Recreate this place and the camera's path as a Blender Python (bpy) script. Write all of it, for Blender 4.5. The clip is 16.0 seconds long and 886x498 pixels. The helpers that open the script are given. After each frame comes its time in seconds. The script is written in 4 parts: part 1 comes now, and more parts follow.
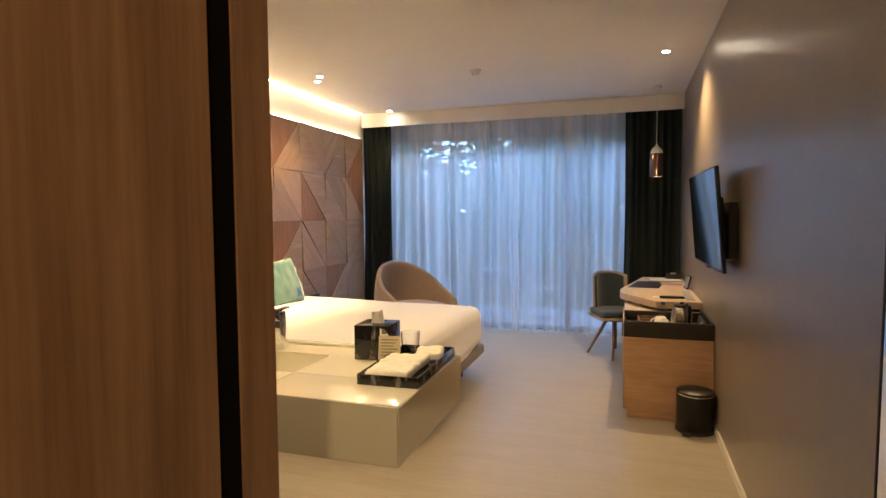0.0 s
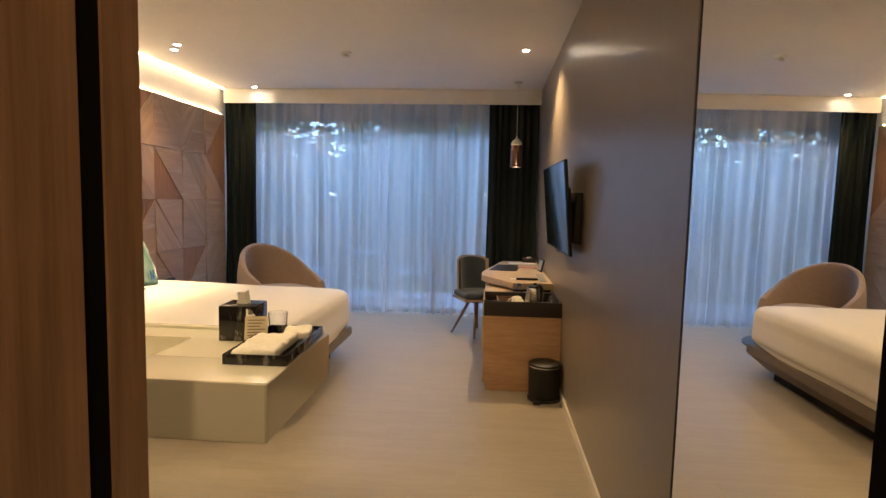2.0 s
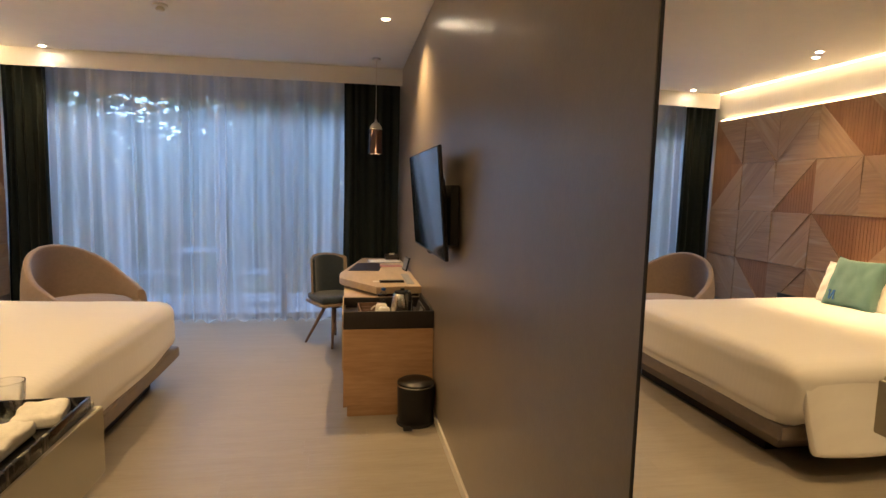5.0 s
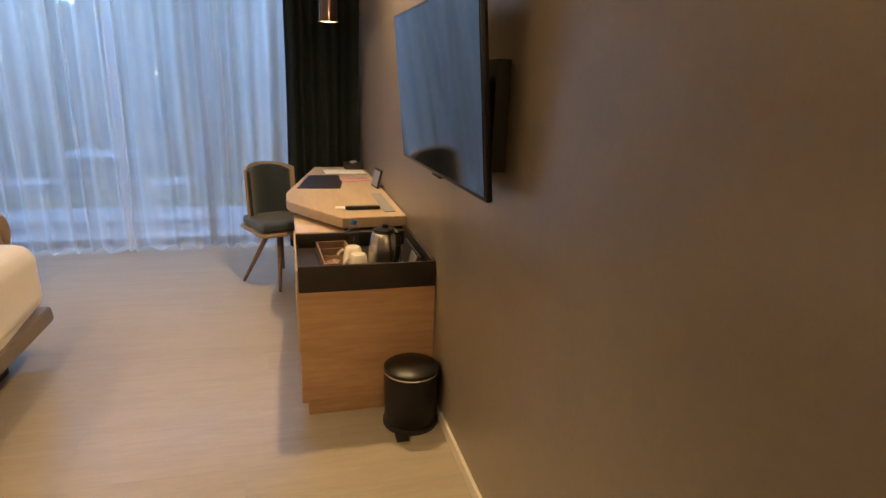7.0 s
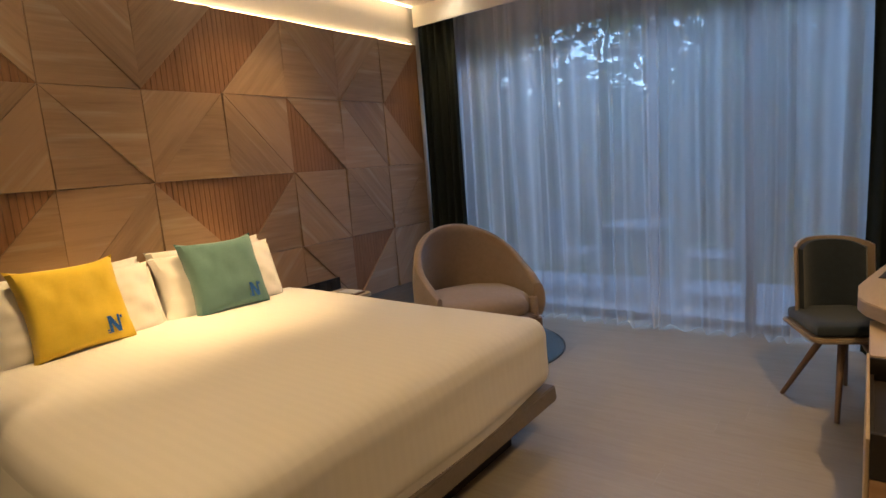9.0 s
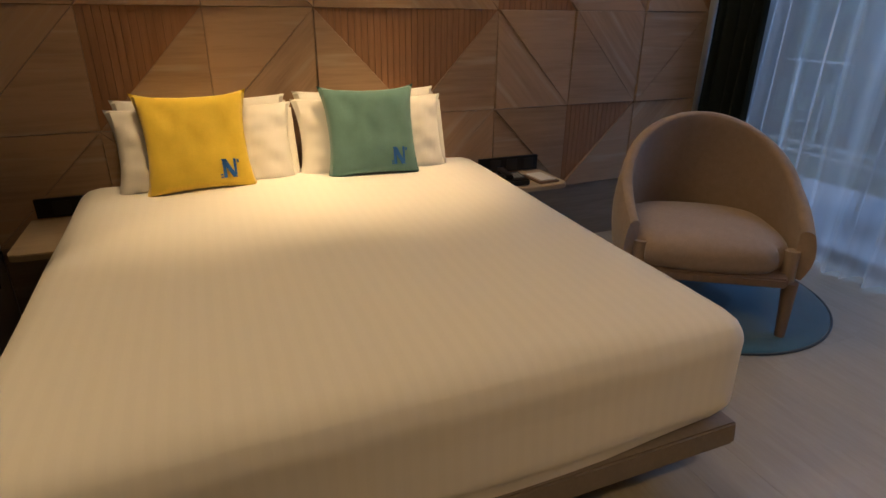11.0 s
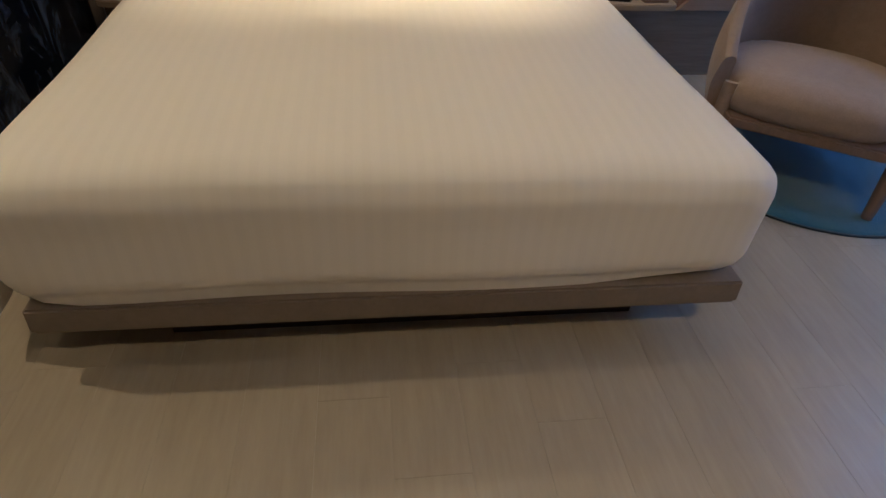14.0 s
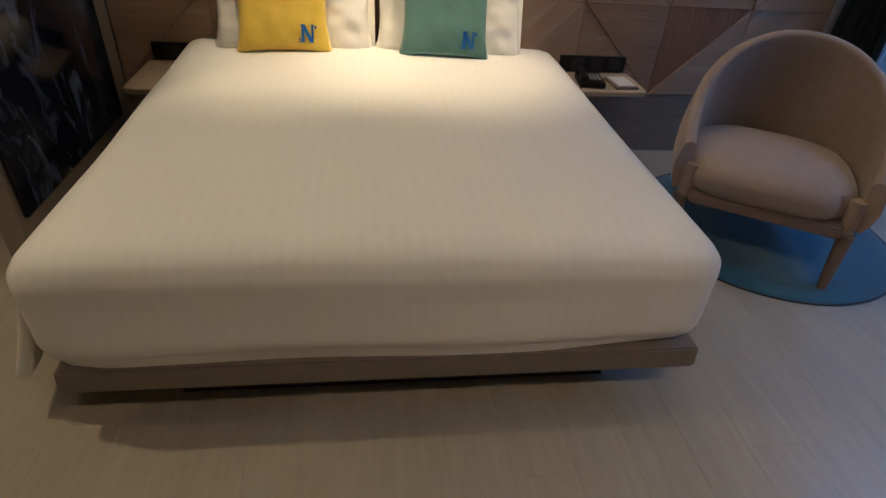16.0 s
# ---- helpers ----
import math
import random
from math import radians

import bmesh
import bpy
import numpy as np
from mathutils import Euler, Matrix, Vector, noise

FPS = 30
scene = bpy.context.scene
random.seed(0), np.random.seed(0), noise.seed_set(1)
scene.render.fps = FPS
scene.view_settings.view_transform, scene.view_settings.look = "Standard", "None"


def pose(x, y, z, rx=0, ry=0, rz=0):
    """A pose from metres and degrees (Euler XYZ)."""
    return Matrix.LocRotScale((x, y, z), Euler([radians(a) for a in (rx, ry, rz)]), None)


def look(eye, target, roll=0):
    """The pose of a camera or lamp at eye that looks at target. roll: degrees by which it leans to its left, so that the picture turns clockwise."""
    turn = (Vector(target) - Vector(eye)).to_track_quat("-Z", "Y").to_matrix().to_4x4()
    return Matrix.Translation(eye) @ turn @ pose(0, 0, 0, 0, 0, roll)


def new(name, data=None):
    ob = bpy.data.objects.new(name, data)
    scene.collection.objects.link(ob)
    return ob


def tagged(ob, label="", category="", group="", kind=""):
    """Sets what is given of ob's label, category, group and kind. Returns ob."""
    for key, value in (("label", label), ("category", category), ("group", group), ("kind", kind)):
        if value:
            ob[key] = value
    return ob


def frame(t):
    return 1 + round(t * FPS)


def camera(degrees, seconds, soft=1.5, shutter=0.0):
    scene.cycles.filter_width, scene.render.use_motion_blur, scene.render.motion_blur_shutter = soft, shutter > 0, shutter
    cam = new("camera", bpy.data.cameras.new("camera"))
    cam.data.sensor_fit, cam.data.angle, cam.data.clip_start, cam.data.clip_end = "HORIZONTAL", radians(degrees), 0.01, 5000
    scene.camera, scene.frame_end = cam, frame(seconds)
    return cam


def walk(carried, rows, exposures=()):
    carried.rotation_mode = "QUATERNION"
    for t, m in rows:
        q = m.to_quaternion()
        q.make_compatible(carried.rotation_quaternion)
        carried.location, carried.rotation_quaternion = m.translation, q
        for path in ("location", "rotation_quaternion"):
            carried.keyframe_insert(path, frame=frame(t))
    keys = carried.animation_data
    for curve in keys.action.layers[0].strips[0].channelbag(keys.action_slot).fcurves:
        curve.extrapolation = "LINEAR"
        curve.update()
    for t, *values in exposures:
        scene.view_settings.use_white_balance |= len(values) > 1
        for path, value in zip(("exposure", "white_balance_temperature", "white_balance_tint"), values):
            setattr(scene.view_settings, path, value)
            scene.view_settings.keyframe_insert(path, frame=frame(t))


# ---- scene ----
cam = camera(76.0, 16.0)
EXPOSURES = [(0, 2.25, 5900, 9), (3.5, 1.95, 6050, 10), (6.5, 2.2, 6400, 10), (7.2, 2.25, 6400, 10), (8.0, 1.95, 6050, 9), (9.0, 1.3, 6400, 9), (10.0, 1.1, 6550, 9), (12.5, 0.72, 4950, 8), (14.5, 1.25, 4850, 7), (16, 1.0, 4750, 6)]
MIRROR_LEAN, MIRROR_TURN, TV_LEAN = 0.4, 0.5, -5.0
PATH = [
    (0, (-0.569, 0.15, 1.427), (-1.186, 2.049, 1.31), -0.4),
    (0.5, (-0.536, 0.046, 1.412), (-1.172, 1.938, 1.284), 0.1),
    (1, (-0.529, 0.039, 1.399), (-1.141, 1.938, 1.259), 0.4),
    (1.5, (-0.529, 0.053, 1.407), (-0.954, 2.001, 1.243), 0.8),
    (2, (-0.55, 0.066, 1.42), (-0.715, 2.052, 1.253), 1.2),
    (2.5, (-0.58, 0.084, 1.43), (-0.531, 2.077, 1.27), 1.6),
    (3, (-0.593, 0.099, 1.443), (-0.417, 2.085, 1.285), 1.7),
    (3.5, (-0.607, 0.111, 1.435), (-0.336, 2.087, 1.28), 1.6),
    (6, (-0.543, 1.399, 1.461), (-0.132, 3.324, 1.106), 1.1),
    (6.5, (-0.545, 1.742, 1.432), (-0.044, 3.611, 0.927), 1.6),
    (7, (-0.602, 2.025, 1.416), (-0.087, 3.876, 0.86), 2.1),
    (7.5, (-0.695, 2.202, 1.438), (-0.272, 4.101, 0.976), 1.6),
    (8, (-0.701, 2.371, 1.397), (-0.866, 4.329, 1.024), -2.0),
    (8.5, (-0.614, 2.605, 1.397), (-1.452, 4.391, 1.07), -4.1),
    (9, (-0.604, 2.744, 1.37), (-1.798, 4.321, 1.073), -4.4),
    (9.5, (-0.717, 2.962, 1.41), (-2.128, 4.336, 1.068), -2.8),
    (10, (-0.73, 3.23, 1.413), (-2.332, 4.327, 0.935), -1.2),
    (10.2, (-0.753, 3.378, 1.386), (-2.394, 4.385, 0.843), -1.0),
    (12.3, (-1.025, 4.222, 1.387), (-2.718, 4.564, 0.378), 3.0),
    (12.5, (-1.023, 4.264, 1.376), (-2.708, 4.574, 0.345), 3.2),
    (13, (-0.984, 4.263, 1.352), (-2.614, 4.538, 0.226), 4.0),
    (13.5, (-0.862, 4.15, 1.316), (-2.428, 4.425, 0.104), 4.6),
    (14, (-0.769, 4.129, 1.304), (-2.274, 4.381, 0.011), 4.4),
    (14.5, (-0.715, 4.146, 1.299), (-2.197, 4.394, -0.02), 4.3),
    (15, (-0.691, 4.171, 1.354), (-2.171, 4.416, 0.032), 4.4),
    (15.5, (-0.664, 4.143, 1.397), (-2.189, 4.406, 0.13), 4.7),
    (16, (-0.64, 4.141, 1.468), (-2.262, 4.404, 0.329), 4.5),
]
walk(cam, [(t, look(eye, target, roll)) for t, eye, target, roll in PATH], EXPOSURES)

# ---- world, sun and lamps ----
WARM = (1.0, 0.64, 0.28)
world = bpy.data.worlds.new("sky")
scene.world = world
world.use_nodes = True
sky = world.node_tree.nodes.new("ShaderNodeTexSky")
sky.sky_type, sky.sun_disc = "NISHITA", False
sky.ozone_density, sky.dust_density = 6.0, 0.3
sky.sun_elevation, sky.sun_rotation = radians(48), radians(190)
world.node_tree.nodes["Background"].inputs[1].default_value = 0.15
world.node_tree.links.new(sky.outputs[0], world.node_tree.nodes["Background"].inputs[0])
sun_data = bpy.data.lights.new("sun", "SUN")
sun_data.energy, sun_data.angle, sun_data.color = 0.6, radians(14), (1, 0.93, 0.85)
new("sun", sun_data).matrix_world = look((0, 0, 0), (0.1, 0.66, -0.74))


def spot(place, target, watts, degrees, size=0.03, blend=0.6, colour=WARM):
    data = bpy.data.lights.new("spot", "SPOT")
    data.energy, data.spot_size, data.spot_blend = watts, radians(degrees), blend
    data.shadow_soft_size, data.color = size, colour
    new("spot", data).matrix_world = look(place, target)


# added blue area lamp, out of view above the window, standing in for sky light
sky_fill = bpy.data.lights.new("sky_fill", "AREA")
sky_fill.shape, sky_fill.size, sky_fill.size_y, sky_fill.energy, sky_fill.color = "RECTANGLE", 3.8, 1.6, 52, (0.36, 0.58, 1.0)
new("sky_fill", sky_fill).matrix_world = look((-2.05, 9.2, 4.3), (-2.05, 6.3, 0.4))

CEIL = 2.72
LAMPS = ((-0.29, 5.06), (-3.28, 4.86), (-3.40, 5.02), (-3.36, 6.66), (-3.40, 3.62), (-3.28, 3.78), (-1.55, 1.25), (-2.20, 2.45), (-0.16, -1.10))
spot((-0.29, 5.06, 2.70), (-0.31, 4.9, 0), 37, 124, size=0.02, blend=0.9)
for y, aim, watts in ((4.86, 4.52, 80), (3.78, 3.86, 54)):
    spot((-3.28, y, 2.70), (-3.36, aim, 0.6), watts, 44, blend=0.95)
for y, watts in ((5.02, 13), (3.62, 3)):
    spot((-3.40, y, 2.70), (-2.7, y, 0), watts, 120, blend=0.6)
spot((-3.36, 6.66, 2.70), (-3.45, 6.66, 0), 5, 80)
spot((-1.55, 1.25, 2.70), (-1.65, 1.8, 0), 22, 78, size=0.05)
spot((-2.20, 2.45, 2.70), (-2.1, 3.2, 0), 34, 104, size=0.03)
spot((-0.16, -1.10, 2.70), (-0.62, 1.9, 0.0), 27, 78, size=0.05, blend=0.7)


# ---- materials ----
def mat(name, colour, rough=0.6, metal=0.0, grain=None, amount=0.15, scale=8.0, bump=0.0, bump_scale=None, stretch=(1, 1, 1), coat=0.0,
        spec=0.5, sheen=0.0, per_piece=0.0):
    """Principled surface: colour varied by a large and a fine noise, relief from the fine one."""
    m = bpy.data.materials.new(name)
    m.use_nodes = True
    nt = m.node_tree
    b = nt.nodes["Principled BSDF"]
    b.inputs["Roughness"].default_value, b.inputs["Metallic"].default_value = rough, metal
    b.inputs["Coat Weight"].default_value, b.inputs["Specular IOR Level"].default_value = coat, spec
    b.inputs["Sheen Weight"].default_value = sheen
    tc = nt.nodes.new("ShaderNodeTexCoord")
    mp = nt.nodes.new("ShaderNodeMapping")
    mp.inputs["Scale"].default_value = stretch
    nt.links.new(tc.outputs["Object"], mp.inputs[0])
    vec = mp.outputs[0]
    info = nt.nodes.new("ShaderNodeObjectInfo")
    if per_piece:
        add = nt.nodes.new("ShaderNodeVectorMath")
        add.operation = "MULTIPLY_ADD"
        comb = nt.nodes.new("ShaderNodeCombineXYZ")
        for i in range(3):
            nt.links.new(info.outputs["Random"], comb.inputs[i])
        add.inputs[1].default_value = (37, 51, 23)
        nt.links.new(comb.outputs[0], add.inputs[0])
        nt.links.new(vec, add.inputs[2])
        vec = add.outputs[0]
    big = nt.nodes.new("ShaderNodeTexNoise")
    big.inputs["Scale"].default_value, big.inputs["Detail"].default_value = scale * 0.22, 3
    fine = nt.nodes.new("ShaderNodeTexNoise")
    fine.inputs["Scale"].default_value, fine.inputs["Detail"].default_value = scale, 6
    fine.inputs["Roughness"].default_value = 0.62
    for n in (big, fine):
        nt.links.new(vec, n.inputs["Vector"])
    mixn = nt.nodes.new("ShaderNodeMath")
    mixn.operation = "MULTIPLY_ADD"
    mixn.inputs[1].default_value = 0.55
    nt.links.new(fine.outputs[0], mixn.inputs[0])
    half = nt.nodes.new("ShaderNodeMath")
    half.operation = "MULTIPLY"
    half.inputs[1].default_value = 0.45
    nt.links.new(big.outputs[0], half.inputs[0])
    nt.links.new(half.outputs[0], mixn.inputs[2])
    last = mixn.outputs[0]
    if per_piece:
        pp = nt.nodes.new("ShaderNodeMath")
        pp.operation = "MULTIPLY_ADD"
        pp.inputs[1].default_value = per_piece
        nt.links.new(info.outputs["Random"], pp.inputs[0])
        nt.links.new(last, pp.inputs[2])
        last = pp.outputs[0]
    ramp = nt.nodes.new("ShaderNodeValToRGB")
    dark = grain or tuple(c * (1 - amount * 2) for c in colour)
    ramp.color_ramp.elements[0].position, ramp.color_ramp.elements[0].color = 0.32, (*dark, 1)
    ramp.color_ramp.elements[1].position = 0.68
    ramp.color_ramp.elements[1].color = (*[min(1, c * (1 + amount * 0.5)) for c in colour], 1)
    nt.links.new(last, ramp.inputs[0])
    nt.links.new(ramp.outputs[0], b.inputs["Base Color"])
    if bump:
        src = fine
        if bump_scale:
            src = nt.nodes.new("ShaderNodeTexNoise")
            src.inputs["Scale"].default_value, src.inputs["Detail"].default_value = bump_scale, 3
            nt.links.new(vec, src.inputs["Vector"])
        bp = nt.nodes.new("ShaderNodeBump")
        bp.inputs["Strength"].default_value, bp.inputs["Distance"].default_value = bump, 0.004
        nt.links.new(src.outputs[0], bp.inputs["Height"])
        nt.links.new(bp.outputs[0], b.inputs["Normal"])
    return m


def glow(name, colour, strength):
    m = bpy.data.materials.new(name)
    m.use_nodes = True
    nt = m.node_tree
    e = nt.nodes.new("ShaderNodeEmission")
    e.inputs[0].default_value, e.inputs[1].default_value = (*colour, 1), strength
    nt.links.new(e.outputs[0], nt.nodes["Material Output"].inputs[0])
    return m


def clear_glass(name, tint=(1, 1, 1), rough=0.0):
    m = bpy.data.materials.new(name)
    m.use_nodes = True
    b = m.node_tree.nodes["Principled BSDF"]
    b.inputs["Transmission Weight"].default_value, b.inputs["Roughness"].default_value = 1.0, rough
    b.inputs["Base Color"].default_value, b.inputs["IOR"].default_value = (*tint, 1), 1.45
    return m


def sheer_cloth():
    m = bpy.data.materials.new("sheer_voile")
    m.use_nodes = True
    nt = m.node_tree
    trans, lucent, diff = (nt.nodes.new("ShaderNodeBsdf" + k) for k in ("Transparent", "Translucent", "Diffuse"))
    trans.inputs[0].default_value = (0.97, 0.98, 1, 1)
    lucent.inputs[0].default_value = diff.inputs[0].default_value = (0.86, 0.86, 0.86, 1)
    tc, wave = nt.nodes.new("ShaderNodeTexCoord"), nt.nodes.new("ShaderNodeTexNoise")
    mp = nt.nodes.new("ShaderNodeMapping")
    mp.inputs["Scale"].default_value = (6, 6, 0.2)
    nt.links.new(tc.outputs["Object"], mp.inputs[0])
    nt.links.new(mp.outputs[0], wave.inputs["Vector"])
    wave.inputs["Scale"].default_value = 1.0
    rng = nt.nodes.new("ShaderNodeMapRange")
    rng.inputs[1].default_value, rng.inputs[2].default_value = 0.3, 0.7
    rng.inputs[3].default_value, rng.inputs[4].default_value = 0.45, 0.67
    nt.links.new(wave.outputs[0], rng.inputs[0])
    cloth, out = nt.nodes.new("ShaderNodeMixShader"), nt.nodes.new("ShaderNodeMixShader")
    cloth.inputs[0].default_value = 0.45
    nt.links.new(lucent.outputs[0], cloth.inputs[1])
    nt.links.new(diff.outputs[0], cloth.inputs[2])
    nt.links.new(rng.outputs[0], out.inputs[0])
    nt.links.new(trans.outputs[0], out.inputs[1])
    nt.links.new(cloth.outputs[0], out.inputs[2])
    nt.links.new(out.outputs[0], nt.nodes["Material Output"].inputs[0])
    return m


def marble_print(name, base, vein, lo, hi, scale):
    m = mat(name, base, rough=0.12, spec=0.5)
    nt = m.node_tree
    tc, mp = nt.nodes.new("ShaderNodeTexCoord"), nt.nodes.new("ShaderNodeMapping")
    mp.inputs["Scale"].default_value = (1.6, 1.6, 0.7)
    warp = nt.nodes.new("ShaderNodeTexNoise")
    warp.inputs["Scale"].default_value, warp.inputs["Detail"].default_value = scale, 9
    warp.inputs["Distortion"].default_value, warp.inputs["Roughness"].default_value = 1.2, 0.66
    nt.links.new(tc.outputs["Object"], mp.inputs[0])
    nt.links.new(mp.outputs[0], warp.inputs["Vector"])
    ramp = nt.nodes.new("ShaderNodeValToRGB")
    ramp.color_ramp.elements[0].position, ramp.color_ramp.elements[0].color = lo, (*base, 1)
    ramp.color_ramp.elements[1].position, ramp.color_ramp.elements[1].color = hi, (*vein, 1)
    nt.links.new(warp.outputs[0], ramp.inputs[0])
    nt.links.new(ramp.outputs[0], nt.nodes["Principled BSDF"].inputs["Base Color"])
    return m


def streak(m, colour, amount):
    """Sparse pale streaks along the grain (object y)."""
    nt = m.node_tree
    b = nt.nodes["Principled BSDF"]
    old = b.inputs["Base Color"].links[0].from_socket
    tc, mp, info = nt.nodes.new("ShaderNodeTexCoord"), nt.nodes.new("ShaderNodeMapping"), nt.nodes.new("ShaderNodeObjectInfo")
    mp.inputs["Scale"].default_value = (1, 1.1, 17)
    shift = nt.nodes.new("ShaderNodeVectorMath")
    shift.operation = "MULTIPLY_ADD"
    shift.inputs[1].default_value = (31, 17, 43)
    nt.links.new(tc.outputs["Object"], mp.inputs[0])
    nt.links.new(info.outputs["Random"], shift.inputs[0])
    nt.links.new(mp.outputs[0], shift.inputs[2])
    n = nt.nodes.new("ShaderNodeTexNoise")
    n.inputs["Scale"].default_value, n.inputs["Detail"].default_value = 1.0, 3
    nt.links.new(shift.outputs[0], n.inputs["Vector"])
    rng = nt.nodes.new("ShaderNodeMapRange")
    rng.inputs[1].default_value, rng.inputs[2].default_value, rng.inputs[4].default_value = 0.56, 0.74, amount * 2
    nt.links.new(n.outputs[0], rng.inputs[0])
    mix = nt.nodes.new("ShaderNodeMix")
    mix.data_type = "RGBA"
    mix.inputs[7].default_value = (*colour, 1)
    nt.links.new(rng.outputs[0], mix.inputs[0])
    nt.links.new(old, mix.inputs[6])
    nt.links.new(mix.outputs[2], b.inputs["Base Color"])


def satin_stripe():
    """White cotton with woven tone-on-tone stripes that run the bed's length."""
    m = mat("white_cotton_stripe", (0.80, 0.78, 0.76), rough=0.75, amount=0.02, scale=40, sheen=0.2)
    nt = m.node_tree
    b = nt.nodes["Principled BSDF"]
    tc, wave = nt.nodes.new("ShaderNodeTexCoord"), nt.nodes.new("ShaderNodeTexWave")
    wave.bands_direction = "Y"
    wave.inputs["Scale"].default_value = 7.6
    wave.inputs["Distortion"].default_value = 0.4
    nt.links.new(tc.outputs["Object"], wave.inputs["Vector"])
    rng = nt.nodes.new("ShaderNodeMapRange")
    rng.inputs[1].default_value, rng.inputs[2].default_value = 0.35, 0.65
    rng.inputs[3].default_value, rng.inputs[4].default_value = 0.6, 0.78
    nt.links.new(wave.outputs[0], rng.inputs[0])
    nt.links.new(rng.outputs[0], b.inputs["Roughness"])
    ramp = nt.nodes.new("ShaderNodeValToRGB")
    ramp.color_ramp.elements[0].position, ramp.color_ramp.elements[0].color = 0.35, (0.783, 0.763, 0.748, 1)
    ramp.color_ramp.elements[1].position, ramp.color_ramp.elements[1].color = 0.65, (0.80, 0.78, 0.765, 1)
    nt.links.new(wave.outputs[0], ramp.inputs[0])
    nt.links.new(ramp.outputs[0], b.inputs["Base Color"])
    fold = nt.nodes.new("ShaderNodeTexNoise")
    fold.inputs["Scale"].default_value = 5.0
    nt.links.new(tc.outputs["Object"], fold.inputs["Vector"])
    bp = nt.nodes.new("ShaderNodeBump")
    bp.inputs["Strength"].default_value, bp.inputs["Distance"].default_value = 0.25, 0.02
    nt.links.new(fold.outputs[0], bp.inputs["Height"])
    nt.links.new(bp.outputs[0], b.inputs["Normal"])
    return m


M_PAINT = mat("taupe_wall_paint", (0.255, 0.216, 0.178), rough=0.30, amount=0.05, scale=30, bump=0.12, bump_scale=90)
M_WHITE = mat("white_ceiling_paint", (0.74, 0.72, 0.69), rough=0.85, amount=0.02, scale=10, bump=0.05, bump_scale=120)
M_TRIM = mat("cream_trim", (0.66, 0.62, 0.55), rough=0.5, amount=0.04)
M_FLOOR = mat("pale_plank", (0.375, 0.335, 0.275), rough=0.29, grain=(0.325, 0.286, 0.226), amount=0.10, scale=9, stretch=(0.8, 6, 6), bump=0.05, per_piece=0.04, spec=0.4)
M_GAP = mat("floor_joint", (0.37, 0.33, 0.272), rough=0.9, amount=0.1)
M_WOODWALL = mat("oak_wall_panel", (0.42, 0.25, 0.135), rough=0.45, grain=(0.21, 0.105, 0.048), amount=0.16, scale=9, stretch=(7, 7, 0.35), bump=0.2)
# the same oak for the unlit entry wall, shade mixed into its colour
M_SHADEDWOOD = mat("shaded_oak_panel", (0.19, 0.105, 0.058), rough=0.45, grain=(0.10, 0.05, 0.026), amount=0.16, scale=9, stretch=(7, 7, 0.35), bump=0.2)
M_TILE = mat("greyed_oak_panel", (0.395, 0.262, 0.165), rough=0.36, grain=(0.262, 0.165, 0.098), amount=0.18, scale=10, stretch=(4, 0.35, 6), bump=0.12, per_piece=0.2)
streak(M_TILE, (0.52, 0.42, 0.31), 0.35)
M_SLAT = mat("brown_slat", (0.32, 0.165, 0.082), rough=0.5, grain=(0.225, 0.108, 0.052), amount=0.12, scale=10, stretch=(8, 8, 0.6), bump=0.15, per_piece=0.1)
M_JOINT = mat("panel_joint", (0.15, 0.10, 0.065), rough=0.7, amount=0.1)
M_KICK = mat("grey_oak_base", (0.30, 0.235, 0.18), rough=0.5, grain=(0.21, 0.16, 0.12), scale=8, stretch=(4, 0.7, 8), bump=0.1)
M_BLACK = mat("black_lacquer", (0.010, 0.009, 0.009), rough=0.38, spec=0.35, amount=0.1, scale=20)
M_BLACKM = mat("matt_black", (0.02, 0.018, 0.018), rough=0.65, amount=0.1, scale=30, bump=0.1)
M_SLOT = mat("dark_slot", (0.006, 0.005, 0.005), rough=0.9, amount=0.1, spec=0.1)
M_DESK = mat("oak_veneer", (0.52, 0.33, 0.195), rough=0.42, grain=(0.36, 0.205, 0.105), amount=0.10, scale=6, stretch=(1.0, 1.0, 9), bump=0.12)
M_DESKTOP = mat("oak_desktop", (0.53, 0.42, 0.295), rough=0.38, grain=(0.43, 0.325, 0.215), amount=0.08, scale=6, stretch=(8, 0.8, 8), bump=0.1)
M_LEATHER = mat("dark_leather", (0.022, 0.016, 0.015), rough=0.5, amount=0.15, scale=60, bump=0.25)
M_COTTON = satin_stripe()
M_PILLOW = mat("white_pillow_cotton", (0.82, 0.80, 0.77), rough=0.8, amount=0.02, scale=6, bump=0.5, bump_scale=7, sheen=0.2)
M_YELLOW = mat("yellow_canvas", (0.80, 0.57, 0.04), rough=0.85, amount=0.03, scale=160, bump=0.08, sheen=0.3)
M_TEAL = mat("teal_canvas", (0.105, 0.22, 0.212), rough=0.85, amount=0.04, scale=160, bump=0.08, sheen=0.3)
M_BLUE = mat("blue_print", (0.02, 0.12, 0.42), rough=0.8, amount=0.1)
M_BEDBASE = mat("taupe_upholstery", (0.20, 0.165, 0.14), rough=0.5, amount=0.08, scale=60, bump=0.2)
M_ARM = mat("beige_wool", (0.35, 0.26, 0.20), rough=0.9, amount=0.08, scale=160, bump=0.35, sheen=0.3)
M_ARMLEG = mat("taupe_stained_wood", (0.24, 0.165, 0.125), rough=0.5, amount=0.1, scale=10, stretch=(6, 6, 1), bump=0.1)
M_NAVY = mat("navy_fabric", (0.02, 0.034, 0.052), rough=0.85, amount=0.12, scale=150, bump=0.3, sheen=0.3)
